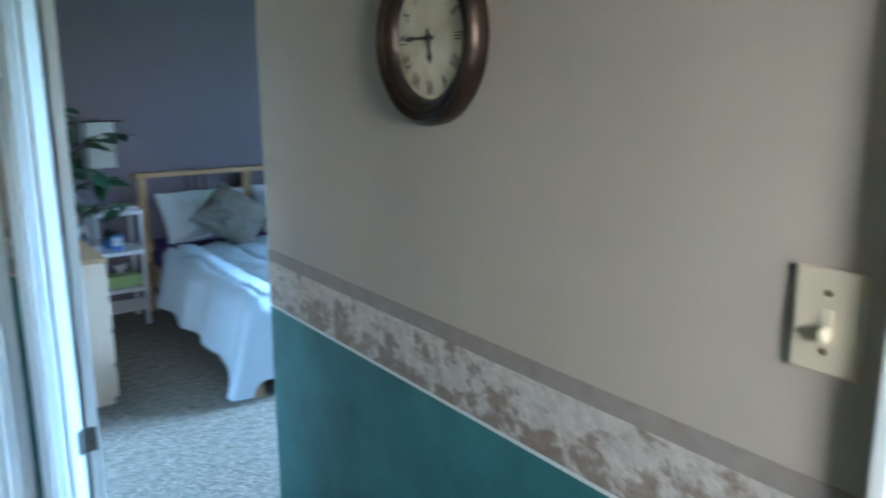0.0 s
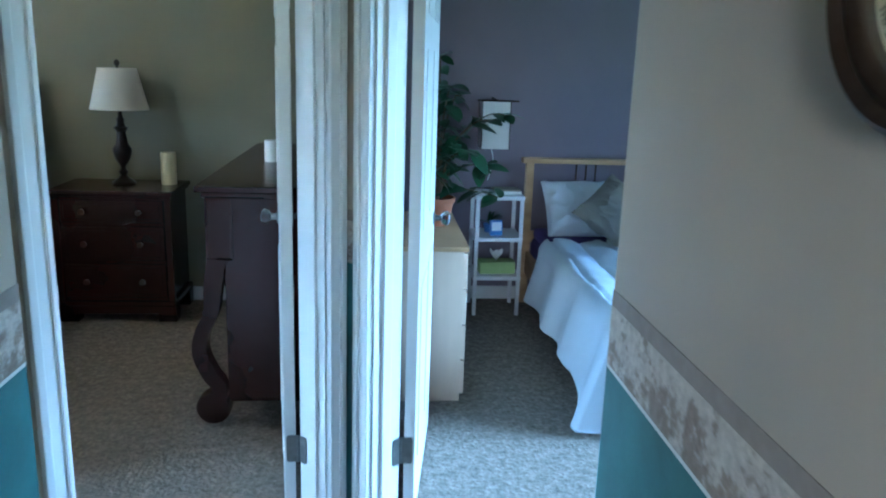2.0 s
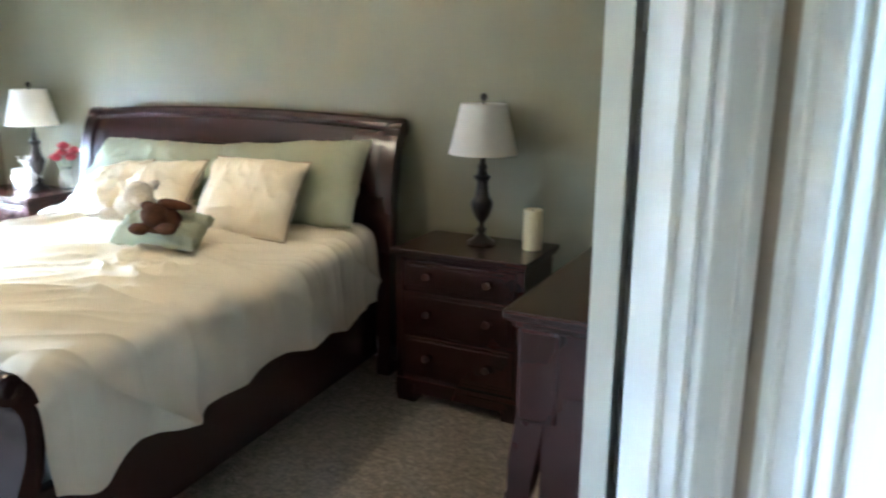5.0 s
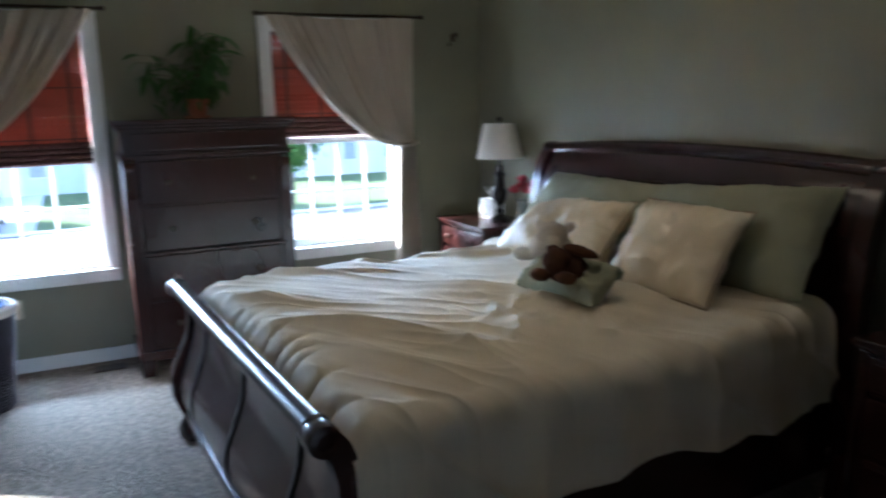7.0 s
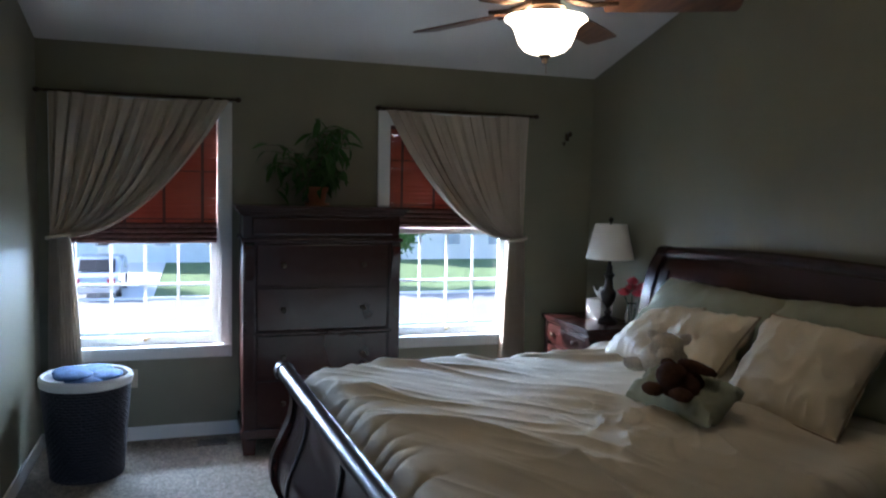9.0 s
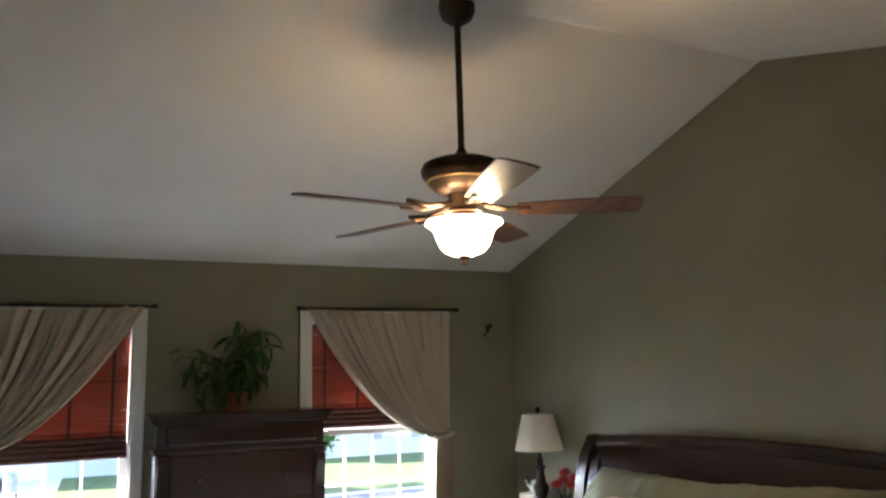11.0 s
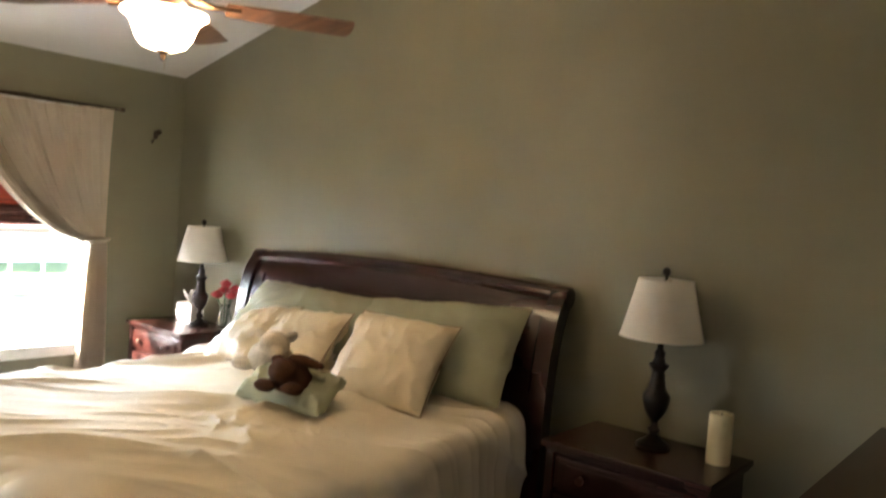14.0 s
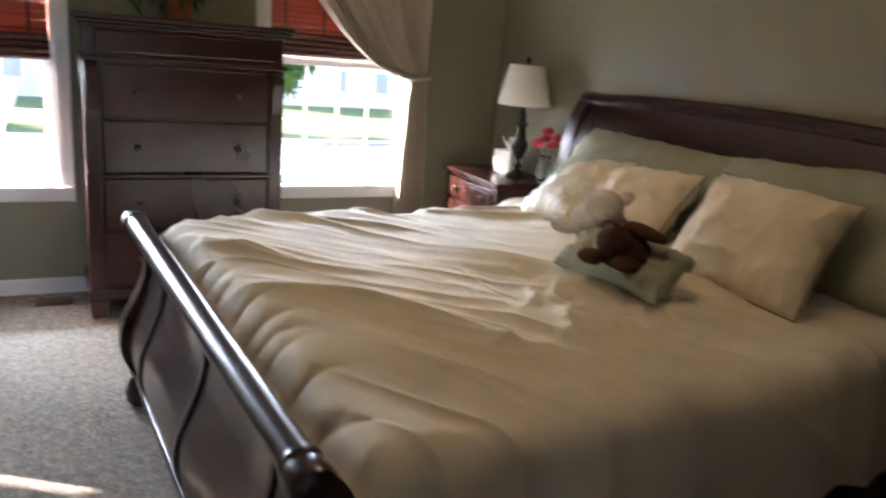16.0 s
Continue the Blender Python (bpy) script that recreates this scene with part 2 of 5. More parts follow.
QUILT = material("cream cotton comforter", (0.64, 0.565, 0.43), 0.85, 0.05, 4, 0.12, 320, spec=0.2)
SATIN = material("cream satin cushion", (0.70, 0.60, 0.43), 0.55, 0.06, 6, 0.08, 200, spec=0.35)
PIPING = material("taupe piping", (0.28, 0.21, 0.14), 0.8, 0.1, 30)
SAGE = material("sage green sham cloth", (0.30, 0.305, 0.21), 0.8, 0.07, 6, 0.12, 200, spec=0.2)
FURW = material("cream plush", (0.62, 0.55, 0.44), 0.95, 0.15, 20, 0.9, 160, spec=0.1, fine=0.3)
FURB = material("brown plush", (0.085, 0.038, 0.021), 0.95, 0.25, 20, 0.9, 160, spec=0.1, fine=0.4)
WAX = material("ivory candle wax", (0.74, 0.64, 0.38), 0.5, 0.06, 10, 0.05, 60)
WAXW = material("white candle wax", (0.78, 0.77, 0.70), 0.5, 0.04, 10)
MATTRESS = material("pale mattress ticking", (0.42, 0.48, 0.52), 0.9, 0.08, 12, 0.2, 150)
BAMBOO = cloth_through("red brown bamboo slat", (0.28, 0.075, 0.045), 0.17, 0.6, bump=0.2)
BAMBOOD = material("dark bamboo roll", (0.10, 0.035, 0.025), 0.7, 0.3, 30, 0.3, 120)
TAPE = material("dark shade tape", (0.08, 0.035, 0.025), 0.8, 0.1, 30)
GLASS = clear("window glass")
CRYSTAL = clear("clear crystal", (0.95, 0.97, 1.0))
WICKER = material("dark navy wicker", (0.022, 0.022, 0.032), 0.55, 0.4, 60, 0.6, 90)
LINER = material("white cotton liner", (0.72, 0.71, 0.68), 0.9, 0.05, 12, 0.2, 120)
DENIM = material("blue folded clothes", (0.05, 0.11, 0.24), 0.9, 0.35, 22, 0.5, 60)
PLASTIC = material("ivory plastic", (0.62, 0.54, 0.38), 0.38, 0.03, 5)
FACE = material("aged clock face", (0.66, 0.58, 0.36), 0.5, 0.16, 14, second=(0.74, 0.68, 0.48))
INK = material("black clock ink", (0.02, 0.015, 0.012), 0.6, 0.0, 5)
LEAF = cloth_through("green leaf", (0.055, 0.13, 0.03), 0.30, 0.45, bump=0.1)
LEAFD = material("dark waxy leaf", (0.018, 0.060, 0.022), 0.35, 0.3, 15)
STEM = material("brown plant stem", (0.09, 0.06, 0.03), 0.8, 0.2, 30)
TERRA = material("terracotta", (0.36, 0.13, 0.06), 0.8, 0.15, 14, 0.2, 90)
SOIL = material("potting soil", (0.03, 0.02, 0.014), 1.0, 0.3, 60, 0.8, 90)
TISSUE = material("white tissue paper", (0.80, 0.80, 0.78), 0.9, 0.03, 10)
ROSE = material("dark red rose petal", (0.30, 0.012, 0.018), 0.6, 0.3, 30)
PINE = material("light pine veneer", (0.44, 0.27, 0.13), 0.5, 0.14, 3, 0.05, 50, stretch=(1, 1, 6), second=(0.50, 0.33, 0.17))
BIRCH = material("pale birch laminate", (0.60, 0.47, 0.34), 0.45, 0.06, 3, stretch=(6, 6, 1))
LACQ = material("white lacquer", (0.74, 0.74, 0.75), 0.4, 0.03, 5)
DUVET = material("pale blue white duvet", (0.68, 0.72, 0.78), 0.88, 0.04, 4, 0.2, 200, spec=0.2)
PILLOWW = material("white pillow cotton", (0.74, 0.75, 0.78), 0.88, 0.04, 6, 0.15, 200)
TAUPE = material("taupe cushion linen", (0.25, 0.22, 0.18), 0.9, 0.08, 12, 0.3, 240)
INDIGO = material("deep violet bed sheet", (0.055, 0.035, 0.16), 0.8, 0.15, 8, 0.2, 120)
LIME = material("pale green card", (0.40, 0.52, 0.22), 0.7, 0.08, 12)
BLUE = material("blue plastic", (0.10, 0.22, 0.52), 0.4, 0.1, 12)
PAPER = cloth_through("white lantern paper", (0.80, 0.79, 0.76), 0.4, bump=0.1)
# lawn, road and siding lightened to pass for glaring daylight
GRASS = material("lawn", (0.11, 0.17, 0.06), 0.95, 0.3, 2.0, 0.6, 30)
ROAD = material("pale road", (0.24, 0.24, 0.24), 0.9, 0.15, 1.5, 0.3, 30)
SIDING = material("pale blue siding", (0.60, 0.67, 0.72), 0.7, 0.05, 2)
# house panes paled in colour to stand in for outdoor glare
PALEPANE = material("paled house pane", (0.34, 0.38, 0.42), 0.08, 0.1, 3)
ROOF = material("grey shingles", (0.12, 0.12, 0.13), 0.9, 0.25, 6)
CAR = material("silver car paint", (0.55, 0.57, 0.60), 0.25, 0.02, 3, metal=0.4, coat=0.8)
BLACK = material("black rubber", (0.015, 0.015, 0.016), 0.6, 0.1, 10)
BARK = material("grey bark", (0.10, 0.085, 0.065), 0.95, 0.3, 12, 0.6, 40)

# ---- the large structure ----
CX, CY = 0.558, 4.885          # the hall's inner corner between the two doors
HALL_L, HALL_R = -0.012, 1.105
WIN_X, HEAD_Y, SOUTH_Y = -4.58, 7.38, 3.73
DIV_G, DIV_P = 0.498, 0.618    # wall between the bedrooms
RIDGE_X, RIDGE_Z = -2.06, 3.09
SLOPE_L, SLOPE_R = 0.262, 0.31


def roof_z(x):
    return RIDGE_Z - (SLOPE_L * (RIDGE_X - x) if x < RIDGE_X else SLOPE_R * (x - RIDGE_X))


bm = bmesh.new()
box(-5.6, 0.2, -0.3, 4.6, 7.9, 0.0, bm=bm)
solid("floor", bm, CARPET, "beige cut pile carpet through hall and bedrooms", "floor", "structure")


def wall(name, boxes, mat, label):
    bm = bmesh.new()
    for b in boxes:
        box(*b, bm=bm)
    return solid(name, bm, mat, label, "wall", "structure")


TOP = 3.3
# the window wall, with two openings: (y0, y1, z0, z1)
WIN = [(3.86, 4.77, 0.58, 2.05), (5.84, 6.75, 0.58, 2.05)]
W0, W1 = WIN_X - 0.16, WIN_X
# unseen slot at y 1.44 to 1.82, sized to throw the sun streak
wall("wall_west", [(W0, 1.0, 0, W1, 1.44, 2.45), (W0, 1.44, 0, W1, 1.82, 1.45), (W0, 1.44, 2.40, W1, 1.82, 2.45), (W0, 1.82, 0, W1, 3.86, 2.45), (W0, 4.77, 0, W1, 5.84, 2.45), (W0, 6.75, 0, W1, 7.5, 2.45),
     (W0, 3.86, 0, W1, 4.77, 0.58), (W0, 3.86, 2.05, W1, 4.77, 2.45), (W0, 5.84, 0, W1, 6.75, 0.58), (W0, 5.84, 2.05, W1, 6.75, 2.45)], GREEN, "sage green painted wall with two windows")
wall("wall_head", [(WIN_X, HEAD_Y, 0, DIV_G, HEAD_Y + 0.12, TOP)], GREEN, "sage green painted wall behind the sleigh bed")
wall("wall_south", [(WIN_X, SOUTH_Y - 0.12, 0, -3.36, SOUTH_Y, TOP), (-3.36, SOUTH_Y - 0.12, 2.05, -2.18, SOUTH_Y, TOP), (-2.18, SOUTH_Y - 0.12, 0, HALL_L - 0.12, SOUTH_Y, TOP)], GREEN, "sage green painted wall with a doorway")
wall("wall_between", [(DIV_G, CY + 0.10, 0, DIV_P - 0.06, HEAD_Y + 0.12, TOP)], GREEN, "sage green painted wall behind the dresser")
wall("wall_between_purple", [(DIV_P - 0.06, CY + 0.10, 0, DIV_P, 7.56, TOP)], PURPLE, "grey purple painted partition wall")
wall("wall_purple_back", [(DIV_P, 7.44, 0, 4.2, 7.56, 2.6)], PURPLE, "grey purple painted wall behind the bed")
wall("wall_purple_side", [(4.2, 2.4, 0, 4.32, 4.3, 2.6), (4.2, 5.9, 0, 4.32, 7.56, 2.6), (4.2, 4.3, 0, 4.32, 5.9, 0.7), (4.2, 4.3, 2.1, 4.32, 5.9, 2.6)], PURPLE, "grey purple painted wall with a window")
wall("wall_purple_front", [(HALL_R + 0.12, 2.28, 0, 4.32, 2.4, 2.6)], PURPLE, "grey purple painted wall")
# added box behind the doorway, so only the slot's sun gets through
wall("wall_bath_box", [(WIN_X, 0.9, 0, -1.4, 1.0, 2.45), (-1.4, 0.9, 0, -1.3, SOUTH_Y - 0.12, 2.45)], WHITE, "unseen white wall boxing in the space behind the bathroom doorway")
wall("wall_hall_right", [(HALL_R, 0.9, 0, HALL_R + 0.12, 4.085, TOP)], TAN, "tan papered hall wall above a teal dado")
wall("wall_hall_left", [(HALL_L - 0.12, 0.9, 0, HALL_L, 4.095, TOP)], TAN, "tan papered hall wall above a teal dado")
# unseen end wall, its opening lets the added fill lamp in
wall("wall_hall_end", [(HALL_L - 0.12, 0.78, 0, 0.15, 0.9, 2.45), (0.95, 0.78, 0, HALL_R + 0.12, 0.9, 2.45), (0.15, 0.78, 2.05, 0.95, 0.9, 2.45)], TAN, "unseen tan papered wall closing the hall, open towards the fill lamp")

# unseen box built round the fill lamp to keep other light out
wall("wall_fill_box", [(HALL_L - 0.22, 0.2, 0, HALL_L - 0.12, 0.9, 2.45), (HALL_R + 0.12, 0.2, 0, HALL_R + 0.22, 0.9, 2.45), (HALL_L - 0.12, 0.2, 0, 0.25, 0.3, 2.45), (0.85, 0.2, 0, HALL_R + 0.12, 0.3, 2.45), (0.25, 0.2, 0, 0.85, 0.3, 1.1), (0.25, 0.2, 2.0, 0.85, 0.3, 2.45), (HALL_L - 0.22, 0.2, 2.45, HALL_R + 0.22, 0.78, 2.55)], TAN, "unseen tan papered box behind the hall, round its fill lamp")

# the two slanted door walls: u runs from the corner along the wall, w into the bedroom
FRAMES = {-1: pose(CX, CY, 0, 0, 0, 225) @ Matrix.Diagonal((1, -1, 1, 1)), 1: pose(CX, CY, 0, 0, 0, -45)}
OPEN = {-1: (0.088, 0.829), 1: (0.117, 0.900)}
THICK = 0.115
for side, name in ((-1, "wall_slant_green"), (1, "wall_slant_purple")):
    m, (u0, u1) = FRAMES[side], OPEN[side]
    bm = bmesh.new()
    box(0.0, 0.0, 0, u0 - 0.016, THICK, TOP, bm=bm, turn=m)
    box(u1 + 0.016, 0.0, 0, 1.06, THICK, TOP, bm=bm, turn=m)
    box(u0 - 0.016, 0.0, 2.05, u1 + 0.016, THICK, TOP, bm=bm, turn=m)
    solid(name, bm, TAN, "tan papered slanted wall round a bedroom doorway", "wall", "structure")

# dado and border paper of the hall
for name, x0, x1, yend in (("right", HALL_R - 0.002, HALL_R + 0.001, 4.0855), ("left", HALL_L - 0.001, HALL_L + 0.002, 4.0955)):
    for piece, z0, z1, mat, lab in (("dado_paper", 0.0, 0.902, TEAL, "teal sponged dado paper under a printed border"), ("border_line", 0.902, 0.910, WHITE, "thin white edge line of the border paper"),
                                    ("border_print", 0.910, 1.030, TOILE, "cream border paper with a grey brown landscape print"), ("border_band", 1.030, 1.062, BAND, "taupe top band of the border paper")):
        solid("trim_" + piece, box(x0, 0.9, z0, x1, yend, z1), mat, lab, "wallpaper", "structure")
m = FRAMES[-1]
for z0, z1, mat, lab in ((0, 0.902, TEAL, "teal dado paper between the doors"), (0.91, 1.03, TOILE, "printed border paper between the doors"), (1.03, 1.062, BAND, "taupe border band between the doors")):
    bm = bmesh.new()
    for s in (-1, 1):
        box(0.002, -0.0025, z0, OPEN[s][0] - 0.067, 0.001, z1, bm=bm, turn=FRAMES[s])
    solid("trim_corner_paper", bm, mat, lab, "wallpaper", "structure")

# ceilings
bm = bmesh.new()
poly = [(WIN_X - 0.16, roof_z(WIN_X - 0.16)), (RIDGE_X, RIDGE_Z), (DIV_P, roof_z(DIV_P)), (DIV_P, roof_z(DIV_P) + 0.15), (RIDGE_X, RIDGE_Z + 0.15), (WIN_X - 0.16, roof_z(WIN_X - 0.16) + 0.15)]
prism(poly, SOUTH_Y - 0.12, HEAD_Y + 0.12, bm=bm, turn=Matrix(((0, 1, 0, 0), (1, 0, 0, 0), (0, 0, 1, 0), (0, 0, 0, 1))))
solid("ceiling", bm, CEIL, "white vaulted ceiling with a ridge", "ceiling", "structure")
solid("ceiling_hall", box(HALL_L - 0.12, 0.78, 2.45, HALL_R + 0.12, 4.5, 2.55), CEIL, "white hall ceiling", "ceiling", "structure")
bm = bmesh.new()
v = [bm.verts.new(p) for p in ((CX, CY, 2.45), (HALL_L - 0.3, 4.03, 2.45), (HALL_R + 0.3, 4.03, 2.45))]
bm.faces.new(v)
ext = bmesh.ops.extrude_face_region(bm, geom=bm.faces[:])
bmesh.ops.translate(bm, verts=[q for q in ext["geom"] if isinstance(q, bmesh.types.BMVert)], vec=(0, 0, 0.1))
bm.transform(Matrix.Translation((0, 0, 0.004)))
solid("ceiling_lobby", bm, CEIL, "white ceiling over the two doorways", "ceiling", "structure")
solid("ceiling_purple", box(DIV_P, 2.28, 2.6, 4.32, 7.56, 2.7), CEIL, "white bedroom ceiling", "ceiling", "structure")
# unseen lid of the box that shapes the sun streak
solid("ceiling_bath_box", box(WIN_X - 0.16, 0.9, 2.45, -1.3, SOUTH_Y - 0.12, 2.55), CEIL, "unseen white lid over the space behind the bathroom doorway", "ceiling", "structure")


# skirting boards
def skirting(name, x0, y0, x1, y1):
    bm = bmesh.new()
    box(x0, y0, 0, x1, y1, 0.075, bm=bm)
    box(x0, y0, 0.075, x1, y1, 0.085, 0.003, bm=bm)
    return solid(name, bm, WHITE, "white painted skirting board", "baseboard", "structure")


skirting("baseboard_west", WIN_X, SOUTH_Y + 0.012, WIN_X + 0.012, HEAD_Y - 0.012)
skirting("baseboard_head", WIN_X, HEAD_Y - 0.012, DIV_G, HEAD_Y)
skirting("baseboard_south", WIN_X, SOUTH_Y, -3.43, SOUTH_Y + 0.012)
skirting("baseboard_purple", DIV_P, 7.428, 4.2, 7.44)
skirting("baseboard_between", DIV_G - 0.012, CY + 0.4, DIV_G, HEAD_Y - 0.012)


# ---- doors ----
def door_frame(side, name, label):
    m, (u0, u1) = FRAMES[side], OPEN[side]
    frame_ob = thing(name, label, "door frame", kind="structure")
    for face in (-1, 1):
        a0, a1 = (-0.026, 0.0) if face < 0 else (THICK, THICK + 0.026)
        b0, b1 = (-0.016, 0.0) if face < 0 else (THICK, THICK + 0.016)
        inset = 0.006 if face < 0 else 0.016
        for ui, uo in ((u0 - inset, u0 - 0.066), (u1 + inset, u1 + 0.066)):
            lo, hi = min(ui, uo), max(ui, uo)
            inner, outer = (lo, hi) if ui < uo else (hi, lo)
            s = 1 if outer > inner else -1
            bm = bmesh.new()
            box(lo, b0, 0, hi, b1, 2.06, 0.003, bm=bm, turn=m)
            x = sorted((outer, outer - s * 0.020))
            box(x[0], a0, 0, x[1], a1, 2.085, 0.004, bm=bm, turn=m)
            x = sorted((inner, inner + s * 0.012))
            box(x[0], a0 if face > 0 else a0 + 0.004, 0, x[1], a1 - (0.004 if face > 0 else 0), 2.06, 0.004, bm=bm, turn=m)
            part("casing", bm, WHITE, frame_ob)
        bm = bmesh.new()
        box(u0 - 0.066, b0, 2.062, u1 + 0.066, b1, 2.122, 0.003, bm=bm, turn=m)
        box(u0 - 0.066, a0, 2.104, u1 + 0.066, a1, 2.124, 0.003, bm=bm, turn=m)
        part("head_casing", bm, WHITE, frame_ob)
    for x0, x1 in ((u0 - 0.016, u0), (u1, u1 + 0.016)):
        part("jamb", box(x0, -0.001, 0, x1, THICK + 0.001, 2.05, 0.002, turn=m), WHITE, frame_ob)
    part("head_jamb", box(u0, -0.001, 2.034, u1, THICK + 0.001, 2.05, turn=m), WHITE, frame_ob)
    for x0, x1 in ((u0, u0 + 0.011), (u1 - 0.011, u1)):
        part("stop", box(x0, 0.030, 0, x1, 0.066, 2.034, 0.003, turn=m), WHITE, frame_ob)
    return frame_ob


def hinge_leaf(bm, z, turn):
    """A leaf 9 cm high with rounded corners, flat in its own (x, z) plane."""
    outline = []
    for cx, cz, a0 in ((0.026, 0.036, 0), (0.0, 0.045, 90), (0.0, -0.045, 180), (0.026, -0.036, 270)):
        if cx:
            outline += [(cx + 0.008 * math.cos(radians(a0 + d)), cz + 0.009 * math.sin(radians(a0 + d))) for d in (0, 30, 60, 90)]
        else:
            outline.append((cx, cz))
    own = bmesh.new()
    vs = [own.verts.new((x, 0, zz + z)) for x, zz in outline]
    own.faces.new(vs)
    e = bmesh.ops.extrude_face_region(own, geom=own.faces[:])
    bmesh.ops.translate(own, verts=[q for q in e["geom"] if isinstance(q, bmesh.types.BMVert)], vec=(0, 0.003, 0))
    own.transform(turn)
    return join(bm, own)


def door_leaf(side, name, label, angle):
    """A leaf that stands open; angle: its heading from the pin, in degrees from the x axis."""
    u0, u1 = OPEN[side]
    width = u1 - u0 - 0.006
    pin = FRAMES[side] @ Vector((u0 + 0.002, THICK + 0.006, 0))
    # in the leaf's own frame x runs from the pin along the leaf, y to the side away from the wall it hides
    m = pose(pin.x, pin.y, 0, 0, 0, angle) @ (Matrix.Diagonal((1, -1, 1, 1)) if side > 0 else Matrix())
    leaf = thing(name, label, "door", kind="structure")
    y0, y1 = 0.010, 0.045
    bm = bmesh.new()
    box(0.004, y0, 0.012, width, y1, 2.03, 0.002, bm=bm, turn=m)
    part("panel_board", bm, WHITE, leaf)
    rows = ((0.22, 0.80), (0.98, 1.52), (1.62, 1.88))
    for z0, z1 in rows:
        for c0, c1 in ((0.10, width / 2 - 0.04), (width / 2 + 0.04, width - 0.10)):
            for ya, yb in ((y0 - 0.004, y0), (y1, y1 + 0.004)):
                part("raised_panel", box(c0, ya, z0, c1, yb, z1, 0.0035, turn=m), WHITE, leaf)
    for zc in (0.29, 1.806):
        bm = bmesh.new()
        hinge_leaf(bm, zc, m @ Matrix.Translation((0.001, 0.004, 0)) @ pose(0, 0, 0, 0, 0, 90))
        tube([m @ Vector((0, 0, zc - 0.046)), m @ Vector((0, 0, zc + 0.046))], 0.006, 8, bm=bm)
        hinge_leaf(bm, zc, FRAMES[side] @ Matrix.Translation((u0 + 0.0005, THICK + 0.004, 0)) @ pose(0, 0, 0, 0, 0, -90))
        hinge = part("hinge", bm, BRONZE if zc > 1 else STEEL, leaf, "dull metal butt hinge")
        bm = bmesh.new()
        for dz, dx in ((-0.03, 0.022), (0.0, 0.014), (0.03, 0.022)):
            lathe([(0.0045, 0), (0.0045, 0.0015), (0.001, 0.002)], 8, bm=bm, turn=m @ pose(0.0012, 0.004 + dx, zc + dz, 0, -90, 0))
        part("screw", bm, INLAY, hinge)
    for ya, sg in ((y0, -1), (y1, 1)):
        knob = part("rose_plate", lathe([(0.026, 0), (0.026, 0.004), (0.012, 0.008), (0.010, 0.030)], 18, turn=m @ pose(width - 0.065, ya, 0.90, -90 * sg, 0, 0)), STEEL, leaf, "small metal rose plate")
        part("crystal_knob", lathe([(0.012, 0.028), (0.026, 0.036), (0.030, 0.050), (0.024, 0.062), (0.008, 0.066)], 8, turn=m @ pose(width - 0.065, ya, 0.90, -90 * sg, 0, 0)), CRYSTAL, knob, "faceted clear glass knob")
    part("latch_plate", box(width, y0 + 0.006, 0.86, width + 0.0015, y1 - 0.006, 0.94, turn=m), BRASS, leaf, "small brass latch plate")
    return leaf


door_frame(-1, "door_frame_1", "white moulded frame of the green bedroom doorway")
door_frame(1, "door_frame_2", "white moulded frame of the purple bedroom doorway")
door_leaf(-1, "door_1", "white panelled bedroom door standing wide open", 97.5)
door_leaf(1, "door_2", "white panelled bedroom door standing open inward", 82.5)

# the frame of another doorway on the hall's right wall, and the bathroom doorway
bm = bmesh.new()
box(HALL_R - 0.018, 2.425, 0, HALL_R, 2.495, 2.06, 0.004, bm=bm)
box(HALL_R - 0.026, 2.475, 0, HALL_R, 2.495, 2.08, 0.004, bm=bm)
solid("trim_hall_casing", bm, WHITE, "white moulded door casing beside the light switch", "door frame", "structure")
bath = thing("door_frame_3", "white moulded frame of the bathroom doorway", "door frame", kind="structure")
for x0, x1 in ((-3.43, -3.366), (-2.174, -2.11)):
    bm = bmesh.new()
    box(x0, SOUTH_Y, 0, x1, SOUTH_Y + 0.016, 2.06, 0.003, bm=bm)
    box(x0, SOUTH_Y, 0, x0 + 0.02, SOUTH_Y + 0.026, 2.07, 0.003, bm=bm)
    box(x1 - 0.012, SOUTH_Y, 0, x1, SOUTH_Y + 0.022, 2.06, 0.003, bm=bm)
    part("casing", bm, WHITE, bath)
part("head_casing", box(-3.43, SOUTH_Y, 2.062, -2.11, SOUTH_Y + 0.018, 2.125, 0.003), WHITE, bath)
for x0, x1 in ((-3.366, -3.35), (-2.19, -2.174)):
    part("jamb", box(x0, SOUTH_Y - 0.121, 0, x1, SOUTH_Y + 0.001, 2.05), WHITE, bath)
leaf3 = thing("door_3", "white bathroom door standing ajar into the bedroom", "door", kind="structure")
m3 = pose(-2.20, SOUTH_Y - 0.02, 0, 0, 0, 170)
part("panel_board", box(0.0, -0.035, 0.012, 0.66, 0.0, 2.03, 0.002, turn=m3), WHITE, leaf3)
for zc in (0.30, 1.80):
    part("hinge", box(-0.004, -0.037, zc - 0.045, 0.03, -0.0345, zc + 0.045, turn=m3), STEEL, leaf3)
part("latch_plate", box(0.66, -0.028, 0.86, 0.6615, -0.007, 0.94, turn=m3), STEEL, leaf3)

